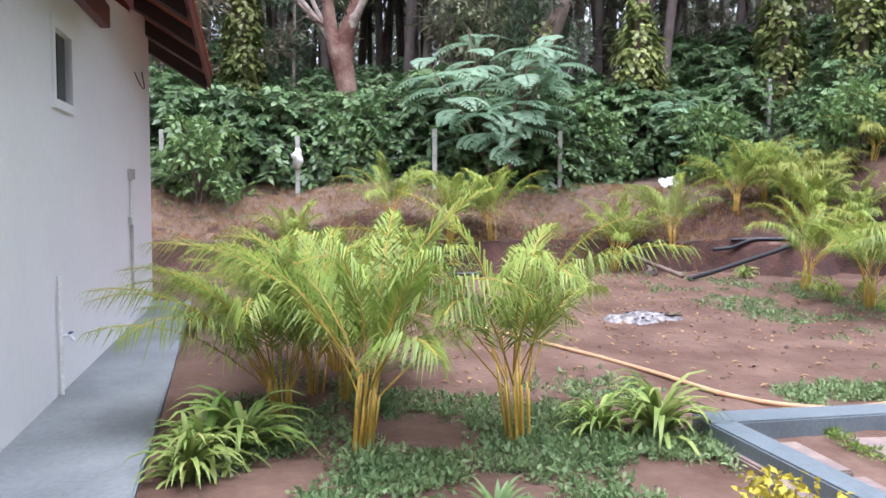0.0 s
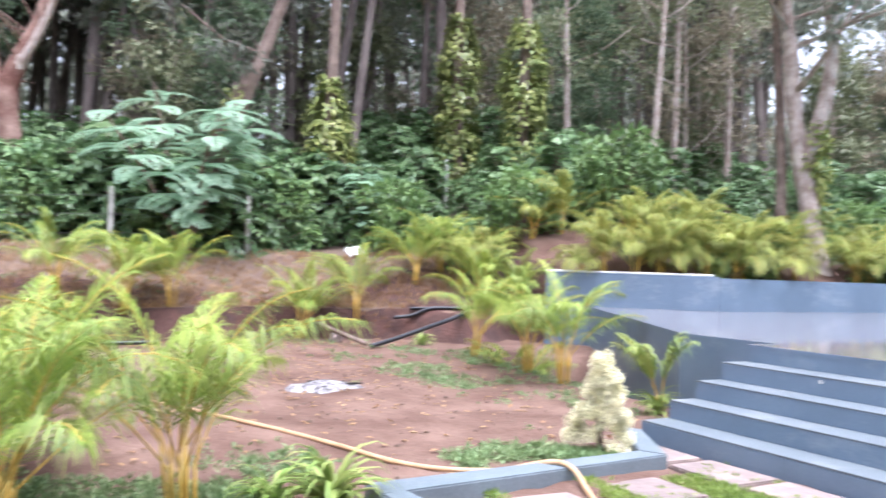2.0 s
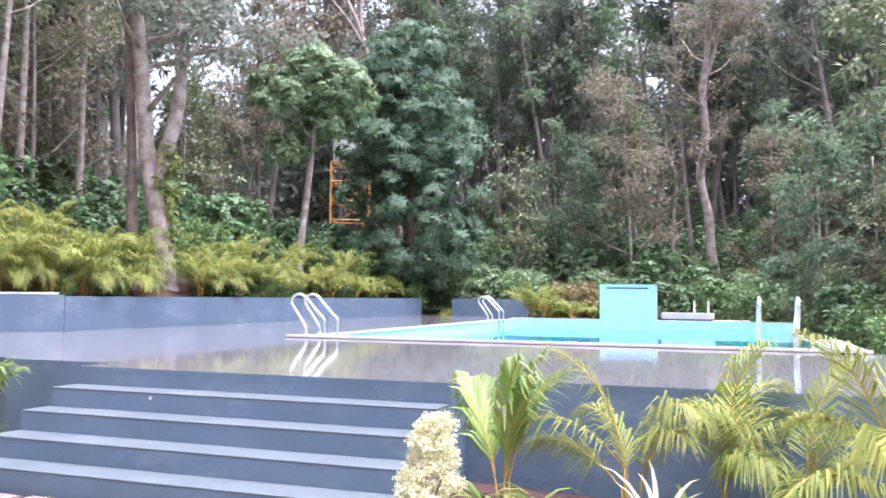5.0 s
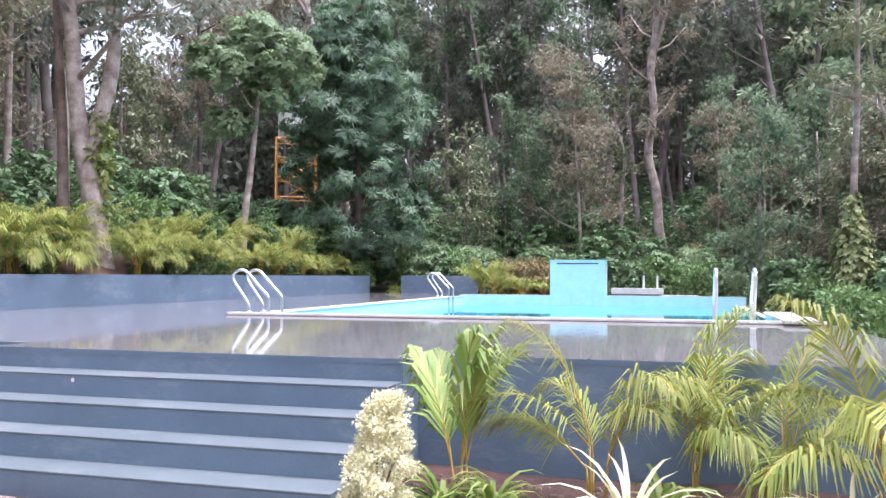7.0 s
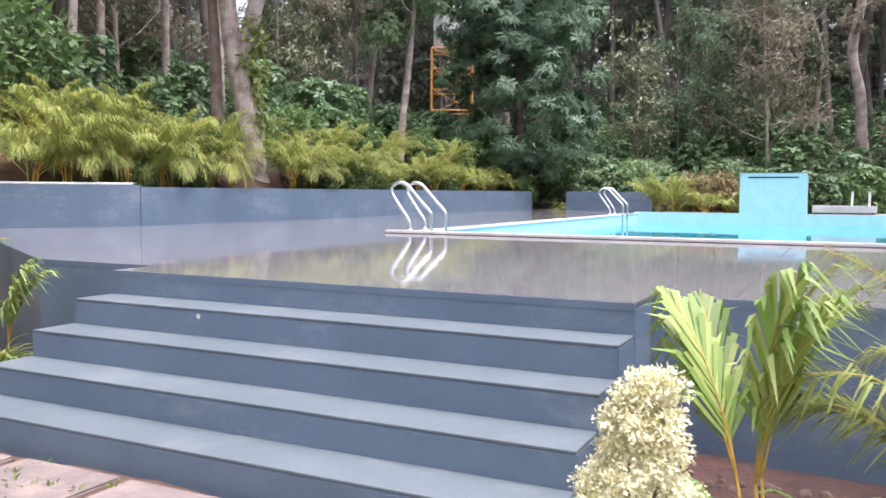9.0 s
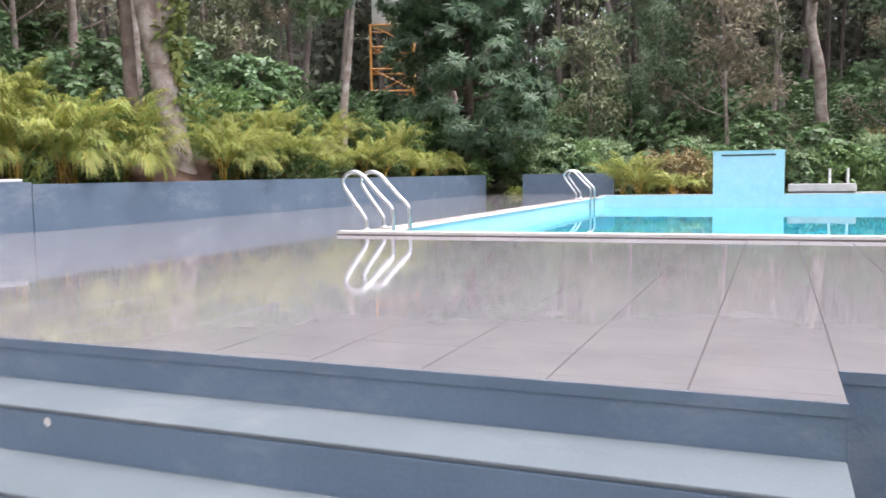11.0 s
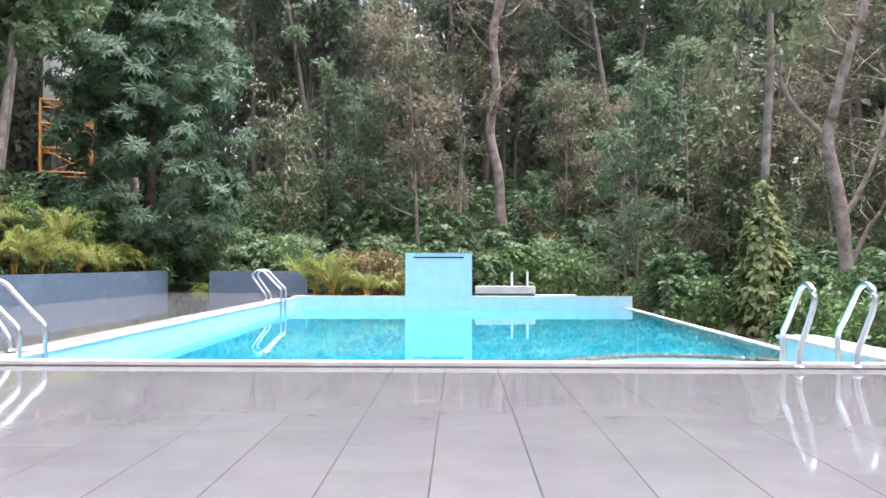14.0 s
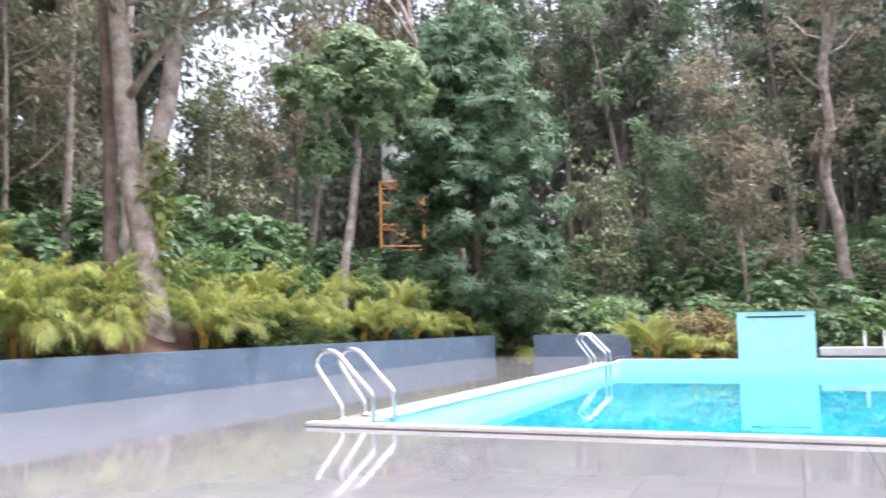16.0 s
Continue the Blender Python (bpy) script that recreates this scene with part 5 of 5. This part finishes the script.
tagged(new("coffee_thicket", leaf_mesh("coffee_thicket", V, F, L_COFFEE)), "dense dark green coffee bushes up the wooded hillside", "bushes", kind="stuff")
b2 = bush("leafy_bush", 210, 1.0, 1.8, 60, 20, 0.2, 0.09, L_BUSH, "bright green leafy bush behind the fence", group="leafy bushes")
place(b2, [(-11.0, -16.5, 0, 1.0), (-12.3, -13.0, 90, 0.9), (-12.4, -10.0, 40, 0.9), (-12.8, -7.2, 10, 0.95), (-11.6, -4.6, 210, 1.0), (-8.9, 0.2, 33, 1.35), (-9.3, -2.3, 20, 0.9), (-6.6, 18.9, 50, 1.0), (-5.3, 19.2, 80, 0.75), (-5.4, 21.6, 150, 1.0), (-4.0, 21.2, 250, 0.9), (-7.4, 20.2, 15, 1.0), (-7.0, 17.2, 115, 0.8), (-7.3, 14.9, 95, 0.75), (-7.2, 10.8, 200, 0.8), (-7.6, 8.2, 300, 0.8), (-6.9, 5.2, 10, 0.7), (-6.2, 2.6, 60, 0.6), (-1.6, 20.6, 77, 1.0), (3.4, 18.9, 20, 0.85), (6.9, 19.4, 120, 0.9), (12.9, 7.4, 20, 0.75), (10.7, 6.2, 140, 0.7), (10.6, 3.6, 240, 0.7), (10.9, 12.8, 44, 0.8), (12.9, 9.6, 144, 0.8), (8.0, 16.8, 60, 0.8), *[(-5.85 + 0.05 * (k % 3), -0.6 + 1.25 * k, 77 * k, 0.33 + 0.05 * (k % 4)) for k in range(1, 15) if k not in (3, 4)]])
place(bush("light_bush", 212, 1.0, 1.7, 56, 20, 0.2, 0.09, L_LIGHT, "light green leafy bush beyond the pool", group="light bushes"),
      [(-2.6, 20.3, 0, 1.0), (-1.2, 22.0, 120, 1.1), (0.6, 20.6, 240, 0.8), (3.2, 21.0, 33, 0.8), (5.6, 21.4, 77, 0.75), (9.3, 19.8, 190, 0.75), (8.2, 22.6, 300, 1.0), (2.0, 23.6, 20, 1.0), (-4.0, 23.0, 66, 1.3), (10.4, 16.5, 140, 0.8), (11.5, 24.5, 260, 1.1)])
b3 = bush("dry_bush", 211, 0.9, 1.4, 46, 18, 0.2, 0.08, L_DRYBUSH, "brownish dry shrub beyond the pool", group="dry bushes")
place(copy_thing(pc, pose(0, 0, 0)), [(1.2, 17.2, 0, 0.9), (2.5, 17.0, 120, 0.8), (-3.6, 19.6, 220, 0.7)])
place(b3, [(2.4, 16.9, 0, 1.0), (1.9, 17.6, 90, 1.1), (8.6, 24, 200, 1.2)])


def fan_shrub(seed, height):
    """Shrub with long feathered leaves in tiers."""
    rng = np.random.RandomState(seed)
    t = thing("feathery_shrub", pose(0, 0, 0), "tall shrub with long blue-green feathery leaves", "shrub", "feathery shrubs")
    st, fv = [], []
    for i in range(7):
        a = rng.rand() * 6.28
        top = Vector((0.9 * math.cos(a) * rng.rand(), 1.5 * math.sin(a), height * (0.75 + 0.3 * rng.rand())))
        st.append(tube([(0, 0, -0.1), top * 0.5 + Vector((0, 0, 0.2)), top], [0.05, 0.035, 0.012], 6))
        for j in range(20):
            s = 0.2 + 0.8 * rng.rand()
            p = np.array(top) * s
            b = rng.rand() * 6.28
            ln = 0.75 + 0.35 * rng.rand()
            n = 12
            k = np.linspace(0.1, 1, n)[:, None]
            d0 = np.array([math.cos(b), math.sin(b), 0.35])
            P = p + d0 * ln * k - np.array([0, 0, 0.5]) * (k ** 2) * ln
            T = d0 - np.array([0, 0, 1.0]) * k
            side = np.array([-math.sin(b), math.cos(b), 0])
            for sg in (-1, 1):
                fv.append(leaves(P, T * 0.45 + sg * side * 0.9 + np.array([0, 0, -0.2]), np.array([[math.cos(b) * 0.9, math.sin(b) * 0.9, 0.8]] * n), 0.30 * np.sin(np.pi * (0.25 + 0.65 * k[:, 0])), 0.058, 0.1, 0.5))
    v, f = join(st)
    mpart("branchwork", mesh_from("branchwork", v, f, BARK), t)
    V, F = vjoin(fv)
    mpart("foliage", leaf_mesh("foliage", V, F, L_FAN), t)
    return t


place(fan_shrub(7, 3.2), [(-11.9, -9.7, 0, 1.15), (-12.4, -5.0, 60, 0.7)])

# ---- fence along the top of the bank ----
fence = thing("fence", pose(0, 0, 0), "wire fence on weathered concrete posts", "fence")
posts = [(-11.5, -17.4), (-11.5, -14.45), (-11.5, -11.35), (-12.1, -8.23), (-12.6, -5.4), (-13.0, -2.4)]
PH = 1.35
for x, y in posts:
    z = gz(x, y)
    part("post", box_bm(x - 0.05, y - 0.05, z - 0.2, x + 0.05, y + 0.05, z + PH, 0.008), POST, fence)
for h in (0.35, 0.75, 1.15):
    v, f = tube(spline([(x + 0.06, y, gz(x, y) + h) for x, y in posts], 4), 0.004, 4)
    mpart("wire", mesh_from("wire", v, f, WIRE), fence)


# ---- loose things in the garden ----
def bundle(name, path, r, material, label, category, sides=8, n=8):
    v, f = tube(spline(path, n), r, sides)
    return tagged(new(name, mesh_from(name, v, f, material, True)), label, category)


def on(x, y, h):
    return (x, y, gz(x, y) + h)


bundle("garden_hose", [on(-5.9, -14.5, 0.02), on(-4.4, -13.2, 0.02), on(-3.1, -12.2, 0.02), on(-1.1, -11.2, 0.02), on(0.27, -10.75, 0.02), on(1.2, -10.4, 0.02), on(1.7, -9.9, 0.03), (2.1, -9.5, -0.79), (2.6, -9.6, -0.91), (3.3, -10.0, -0.9)], 0.022, HOSE, "tan garden hose snaking over the bare soil", "hose")
bundle("black_pipe", [(-7.85, -12.95, gz(-7.85, -12.95) + 0.06), (-7.8, -11.9, gz(-7.8, -11.9) + 0.06), (-7.7, -10.9, gz(-7.7, -10.9) + 0.05)], 0.04, PIPE, "black plastic pipe lying at the foot of the bank", "pipe")


def laid(a, b, r):
    """Points of a stiff pipe from a to b, kept above the ground."""
    pts_ = [Vector(a).lerp(Vector(b), k / 5) for k in range(6)]
    return [(p.x, p.y, max(p.z, gz(p.x, p.y) + r)) for p in pts_]


bundle("black_pipe", laid((-6.75, -7.27, -0.8), (-7.6, -4.67, -0.2), 0.045), 0.045, PIPE, "long black plastic pipe leaning up the bank", "pipe")
bundle("black_pipe", laid((-8.4, -6.05, -0.36), (-7.7, -4.3, -0.08), 0.04), 0.04, PIPE, "black plastic pipe leaning up the bank", "pipe")
bundle("black_pipe", laid((-8.35, -5.7, -0.16), (-7.75, -4.5, -0.1), 0.03), 0.03, PIPE, "thin black plastic pipe leaning up the bank", "pipe")
bundle("wooden_pole", [(-7.3, -7.15, gz(-7.3, -7.15) + 0.05), (-8.0, -7.45, -0.62), (-8.75, -7.75, gz(-8.75, -7.75) + 0.06)], 0.045, BARK, "weathered wooden pole leaning on the bank", "pole")


def lump(name, seed, size, material, label, category, at_):
    """An irregular stone or rag."""
    rng_ = random.Random(seed)
    bm = bmesh.new()
    bmesh.ops.create_icosphere(bm, subdivisions=3, radius=1)
    off = Vector((seed * 3.1, 0, 0))
    for v_ in bm.verts:
        v_.co *= 0.75 + 0.55 * noise.noise(v_.co * 1.6 + off) + 0.25 * noise.noise(v_.co * 4.0 + off)
        v_.co.x *= size[0]
        v_.co.y *= size[1]
        v_.co.z *= size[2]
    ob = part(name, bm, material, None, label, True)
    ob.matrix_basis = pose(*at_, 0, 0, rng_.random() * 360)
    return tagged(ob, category=category)


lump("stone", 3, (0.16, 0.2, 0.16), STONE, "rough stone at the foot of the bank", "stone", on(-8.1, -7.45, 0.08))
# a crumpled sheet, folded up along one side
sheet, quads = [], []
for i in range(15):
    for j in range(15):
        u, w = i / 7 - 1, j / 7 - 1
        fold = 0.07 * max(0, 0.5 - abs(w + 0.35)) + 0.10 * noise.noise(Vector((u * 2, w * 2.5, 7))) + 0.05 * noise.noise(Vector((u * 5, w * 5, 2)))
        x, y = -11.4 + 0.15 * u + 0.08 * noise.noise(Vector((w * 2, u, 4))), -5.75 + 0.19 * w + 0.1 * noise.noise(Vector((u * 2, w, 9)))
        sheet.append((x, y, gz(x, y) + 0.06 + max(-0.04, fold) + 0.06 * (1 - u)))
quads = [(i * 15 + j, (i + 1) * 15 + j, (i + 1) * 15 + j + 1, i * 15 + j + 1) for i in range(14) for j in range(14)]
rag = tagged(new("white_rag", mesh_from("white_rag", sheet, quads, PLASTIC)), "crumpled white plastic sheet on the bank", "rag")
md = rag.modifiers.new("thick", "SOLIDIFY")
md.thickness = 0.008
lump("cloth_bundle", 6, (0.15, 0.2, 0.26), PLASTIC, "white cloth tied round a fence post", "cloth", (-11.42, -14.45, gz(-11.5, -14.45) + 0.85))

# burnt patch: ash with charred sticks
rngf = np.random.RandomState(9)
n, AX, AY = 34, -3.0, -9.6
grid, cells = [], []
for i in range(n):
    for j in range(n):
        u, w = 2 * i / (n - 1) - 1, 2 * j / (n - 1) - 1
        x, y = AX + 0.42 * u, AY + 0.52 * w
        edge = 1 - math.hypot(u, w) + 0.3 * noise.noise(Vector((u * 2.2, w * 2.2, 3.0)))
        z = -0.03 + 0.15 * min(max(edge, 0), 0.7) ** 0.6 + 0.055 * noise.noise(Vector((x * 9, y * 9, 1.0))) * max(edge, 0)
        grid.append((x, y, gz(x, y) + z + 0.012 * rngf.rand()))
for i in range(n - 1):
    for j in range(n - 1):
        cells.append((i * n + j, (i + 1) * n + j, (i + 1) * n + j + 1, i * n + j + 1))
ash = tagged(new("ash_patch", mesh_from("ash_patch", grid, cells, ASH)), "low heap of pale grey ash from a small fire", "ash")
for k in range(16):
    a = rngf.rand() * 6.28
    x, y = AX + 0.14 * rngf.normal(), AY + 0.18 * rngf.normal()
    v, f = tube([(x, y, gz(x, y) + 0.05), (x + 0.22 * math.cos(a), y + 0.22 * math.sin(a), gz(x, y) + 0.08)], [0.018, 0.01], 6)
    mpart("charred_stick", mesh_from("charred_stick", v, f, CHAR), ash, "charred stick")

# charred flakes round the ash, a yellow-leaved plant and a small tuft in the kerbed bed
place(bush("yellow_plant", 230, 0.22, 0.28, 26, 16, 0.06, 0.035, L_ORANGE, "small plant with bright yellow leaves inside the kerb", "plant"), [(3.75, -11.45, 0, 1.0)])
place(strap_plant("green_tuft", 12, 34, 0.26, 0.03, L_BUSH, "small bright green tuft in the bed", "plant"), [(3.55, -12.85, 0, 1.0)])

# sandals at the foot of the stairs
for k, (x, y, a) in enumerate(((4.54, -7.80, 25), (4.72, -7.86, 60))):
    s = thing("sandal", pose(x, y, -0.90, 0, 0, a), "dark brown rubber sandal lying at the foot of the stairs", "sandal", "pair of sandals")
    out = [(0.045 * math.cos(q) * (1.0 if math.sin(q) > 0 else 0.82), 0.13 * math.sin(q)) for q in np.linspace(0, 6.283, 22)[:-1]]
    part("sole", prism_bm(out, 0.0, 0.028, 0.006), RUBBER, s)
    for y0, y1 in ((0.0, 0.07), (-0.09, -0.07)):
        v = [(0.045 * math.cos(q), yy, 0.026 + 0.05 * math.sin(q)) for yy in (y0, y1) for q in np.linspace(0, math.pi, 9)]
        f = [(i, i + 1, i + 10, i + 9) for i in range(8)]
        me = mesh_from("strap", v, f, RUBBER)
        st = mpart("strap", me, s)
        md = st.modifiers.new("thick", "SOLIDIFY")
        md.thickness = 0.006

# water tank on an orange steel stand among the trees
tank = thing("water_tank_stand", pose(-17.1, 37.9, gz(-17.1, 37.9), 0, 0, 26), "white water tank on an orange steel stand among the trees", "water tank")
TH = 9.75 - gz(-17.1, 37.9)
for sx in (-1.3, 1.3):
    for sy in (-1.3, 1.3):
        v, f = tube([(sx, sy, -0.2), (sx, sy, TH)], 0.07, 6)
        mpart("leg", mesh_from("leg", v, f, ORANGE), tank)
for i in range(6):
    z = TH - 1.3 * i
    for a, b in (((-1.3, -1.3), (1.3, -1.3)), ((1.3, -1.3), (1.3, 1.3)), ((1.3, 1.3), (-1.3, 1.3)), ((-1.3, 1.3), (-1.3, -1.3))):
        v, f = tube([(*a, z), (*b, z)], 0.05, 6)
        mpart("brace", mesh_from("brace", v, f, ORANGE), tank)
        v, f = tube([(*a, z), (*b, z - 1.3)], 0.035, 5)
        mpart("brace", mesh_from("brace", v, f, ORANGE), tank)
v, f = tube([(0, 0, TH + 0.05), (0, 0, TH + 0.3), (0, 0, TH + 2.5), (0, 0, TH + 2.9), (0, 0, TH + 3.0)], [1.15, 1.2, 1.2, 0.6, 0.3], 20)
mpart("tank", mesh_from("tank", v, f, PLASTIC), tank)

# weeds over the beds: one mass of small leaves
wv = []
for i in range(5200):
    q = rng.rand() * 0.6 if i >= 3600 else rng.rand()
    if q < 0.5:
        x, y = 2.7 + 1.1 * rng.normal(), -14.4 + 3.4 * rng.rand()
        if y > -11.2 and x > 1.95:
            continue
    elif q < 0.7:
        x, y = -3.8 + 1.8 * rng.normal(), -6.9 + 0.8 * rng.normal()
    elif q < 0.85:
        x, y = 1.5 + 0.4 * rng.normal(), -10 + 1.5 * rng.rand()
        if x > 1.95:
            continue
    else:
        x, y = -9.2 - 2.5 * rng.rand(), -18 + 13 * rng.rand()
    if y < -14.5 and x > -2 or (y > -5.9 and x > -1.2):
        continue
    if noise.noise(Vector((x * 1.1, y * 1.1, 0.0))) < (-0.10 if q < 0.5 else -0.10) + 0.3 * rng.rand():
        continue
    sz = 0.4 + 0.7 * rng.rand() + 0.5 * rng.rand() ** 5
    wv.append(cloud(rng, (x, y, gz(x, y) + 0.03), (0.08 * sz, 0.08 * sz, 0.035 * sz), 18, 0.05 * sz, 0.022 * sz, -0.3, 0.2))
V, F = vjoin(wv)
tagged(new("weeds", leaf_mesh("weeds", V, F, L_WEED)), "low green weeds and grass over the garden soil", "weeds", kind="stuff")
lv = []
for i in range(2600):
    x, y = (-6 + 4 * rng.normal(), -10 + 3 * rng.normal()) if rng.rand() < 0.6 else (-10 + 1.5 * rng.normal(), -11 + 4 * rng.normal())
    if x > 1.9 or y > -6 or (y < -15 and x > -5):
        continue
    P = np.array([[x, y, gz(x, y) + 0.012]])
    lv.append(leaves(P, rng.normal(size=(1, 3)) * (1, 1, 0.15), np.array([[0.1, 0.1, 1.0]]), 0.09, 0.045))
V, F = vjoin(lv)
tagged(new("leaf_litter", leaf_mesh("leaf_litter", V, F, L_DRY)), "scattered dry brown leaves on the soil", "leaf litter", kind="stuff")

cv = []
tet = np.array([(1, 0, -0.3), (-0.5, 0.87, -0.3), (-0.5, -0.87, -0.3), (0.5, 0.6, 0.5), (-0.7, 0.1, 0.55), (0.3, -0.7, 0.5)])
tf = np.array([(0, 1, 3), (1, 2, 4), (2, 0, 5), (3, 4, 5), (0, 3, 5), (1, 4, 3), (2, 5, 4)])
for i in range(2600):
    q = rng.rand()
    x, y = (-4 + 3.2 * rng.normal(), -10 + 2.4 * rng.normal()) if q < 0.5 else (-8.3 - 2.2 * rng.rand(), -17 + 13 * rng.rand()) if q < 0.8 else (5.4 + 4 * rng.rand(), -7.9 + 1.6 * rng.rand())
    if x > 1.9 and x < 5.3 or y > -6.1 or y < -15 and x > -5.4:
        continue
    r = 0.009 + 0.025 * rng.rand() ** 3 + (0.014 if q > 0.8 else 0)
    cv.append((tet * r * (0.7 + 0.6 * rng.rand(6, 3)) + (x, y, gz(x, y) + r * 0.15), tf))
V, F = vjoin(cv)
tagged(new("soil_clods", leaf_mesh("soil_clods", V, F, LITTER)), "crumbly reddish clods of soil", "soil", kind="stuff")
gv = []
for i in range(3400):
    y = -18 + 14.5 * rng.rand()
    x = -8.75 + 0.35 * math.sin(y * 0.9) - 0.05 - 2.9 * rng.rand() ** 1.3
    n = 7
    a = rng.rand(n) * 6.283
    P = np.tile((x, y, gz(x, y)), (n, 1)) + rng.normal(size=(n, 3)) * (0.04, 0.04, 0)
    D = np.stack([np.cos(a) * 0.7 + 0.3, np.sin(a) * 0.7, 0.5 + 0.5 * rng.rand(n)], 1)
    gv.append(leaves(P, D, np.tile((0.2, 0.1, 1.0), (n, 1)), 0.10 + 0.12 * rng.rand(n), 0.009))
V, F = vjoin(gv)
tagged(new("dry_grass", leaf_mesh("dry_grass", V, F, L_DRY)), "thin dry grass along the top of the bank", "grass", kind="stuff")

# ---- stone slabs at the foot of the stairs ----
path = thing("stone_path", pose(0, 0, 0), "rough pinkish-grey stone slabs with grass in the joints", "path", kind="structure")
r2 = random.Random(5)
for j, cuts in enumerate(((1.2, 2.05, 2.87, 4.09, 5.2), (2.35, 3.03, 4.1, 5.0, 6.1), (2.4, 3.4, 4.3, 5.4, 6.3), (2.45, 3.1, 4.2, 5.1, 6.0))):
    y1 = -7.80 - j * 0.93
    for x, x1 in zip(cuts, cuts[1:]):
        c = [(x + 0.04 * r2.random(), y1 - 0.03 * r2.random()), (x1 - 0.05 - 0.03 * r2.random(), y1 - 0.03 * r2.random()), (x1 - 0.05 - 0.03 * r2.random(), y1 - 0.54 - 0.05 * r2.random()), (x + 0.04 * r2.random(), y1 - 0.54 - 0.05 * r2.random())]
        part("slab", prism_bm(c[::-1], -1.05, -0.905 - 0.012 * r2.random(), 0.012), STONE, path)
gv = []
for i in range(5200):
    x, y = 2.1 + 4.3 * rng.rand(), -7.82 - 2.5 * rng.rand()
    row = (-(y + 7.8)) % 0.93
    if (row < 0.55 and rng.rand() < 0.975) or (noise.noise(Vector((x * 1.6, y * 1.6, 5.0))) < -0.25):
        continue
    gv.append(cloud(rng, (x, y, -0.915), (0.05, 0.05, 0.015), 18, 0.036, 0.011, -0.4, 0.2))
V, F = vjoin(gv)
tagged(new("joint_grass", leaf_mesh("joint_grass", V, F, L_GRASS)), "short grass growing between the stone slabs", "grass", kind="stuff")

# ---- terrace tiles ----
TS = 0.478
me_tile = bpy.data.meshes.new("tile")
b = box_bm(0.0038, 0.001, -0.02, TS - 0.0038, TS - 0.001, 0.0)
bmesh.ops.bevel(b, geom=[e for e in b.edges if all(v_.co.z > -0.001 for v_ in e.verts)], offset=0.0008, segments=1, affect="EDGES")
b.to_mesh(me_tile)
b.free()
me_tile.materials.append(TILE)
deck = tagged(part("deck_bed", prism_bm([(x, y) for x, y in FRONT[::-1]], -0.03, -0.0015), JOINT, None), "grey glossy floor tiles with thin dark joints on the terrace", "floor", kind="structure")
part("stair_head", box_bm(XL + 0.004, YN + 0.015, -0.03, XR - 0.004, YF - 0.001, -0.0015), JOINT, deck)
part("edge_strip", box_bm(XL + 0.001, YN - 0.003, -0.045, XR - 0.001, YN + 0.012, -0.001), GREY, deck, "painted edge of the top step")
part("edge_strip", box_bm(XR + 0.001, YF - 0.003, -0.045, XE - 0.001, YF + 0.012, -0.001), GREY, deck)
part("edge_strip", box_bm(-0.32, YF - 0.003, -0.045, XL - 0.001, YF + 0.012, -0.001), GREY, deck)
part("edge_strip", prism_bm([(-6.602, -2.303), (-0.332, YF - 0.003), (-0.322, YF + 0.008), (-6.592, -2.292)], -0.045, -0.001), GREY, deck)


def clip(poly, nx, ny, c):
    """The part of a convex outline where nx * x + ny * y >= c."""
    out = []
    for (ax, ay), (bx, by) in zip(poly, poly[1:] + poly[:1]):
        da, db = nx * ax + ny * ay - c, nx * bx + ny * by - c
        if da >= 0:
            out.append((ax, ay))
        if da * db < 0:
            s = da / (da - db)
            out.append((ax + s * (bx - ax), ay + s * (by - ay)))
    return out


def half(p, q):
    """Half-plane to the left of the line from p to q."""
    nx, ny = -(q[1] - p[1]), q[0] - p[0]
    return nx, ny, nx * p[0] + ny * p[1]


LEFT_CUT = half((-6.6, -2.3), (-0.33, YF))
PARA_CUT = half((-4.95, -0.2), (-6.6, -2.3))
near, pieces = [], []
x0, y0 = 4.715 - 25 * TS, -13 * TS
for i in range(-1, 37):
    for j in range(-1, 53):
        x, y = x0 + i * TS, y0 + j * TS
        a, c = x + 0.0038, y + 0.001
        e, g = x + TS - 0.0038, y + TS - 0.001
        full = [(a, c), (e, c), (e, g), (a, g)]
        p = clip(clip(full, 0, 1, YF + 0.002), -1, 0, -XE)
        if y > -0.3:
            p = clip(clip(p, -1, 0, 0.102), 0, -1, -18.7) if x < -0.05 else clip(p, 0, -1, 0.014)
        if p and x < 0:
            p = clip(clip(clip(p, *LEFT_CUT), 1, 0, -4.96 if y > -0.2 else -9), *(PARA_CUT if y < -0.2 else (0, 1, -9)))
        if len(p) < 3:
            pass
        elif p == full:
            near.append((x, y))
        else:
            pieces.append(p)
        if y < YF:
            p = clip(clip(clip(clip(full, 0, -1, -YF + 0.001), 0, 1, YN + 0.002), 1, 0, XL + 0.003), -1, 0, -XR + 0.003)
            if len(p) >= 3:
                pieces.append(p)
near.sort(key=lambda q: q[1])
rest = bmesh.new()
for k, (x, y) in enumerate(near):
    if k < 295:
        o = new("tile", me_tile)
        o.parent = deck
        o.location = (x, y, 0)
    else:
        pieces.append([(x + 0.0038, y + 0.001), (x + TS - 0.0038, y + 0.001), (x + TS - 0.0038, y + TS - 0.001), (x + 0.0038, y + TS - 0.001)])
for p in pieces:
    lo = [rest.verts.new((*q, -0.02)) for q in p]
    hi = [rest.verts.new((*q, 0.0)) for q in p]
    rest.faces.new(hi)
    for k in range(len(p)):
        rest.faces.new((lo[k], lo[(k + 1) % len(p)], hi[(k + 1) % len(p)], hi[k]))
tagged(part("outer_tiles", rest, TILE, deck), kind="stuff")
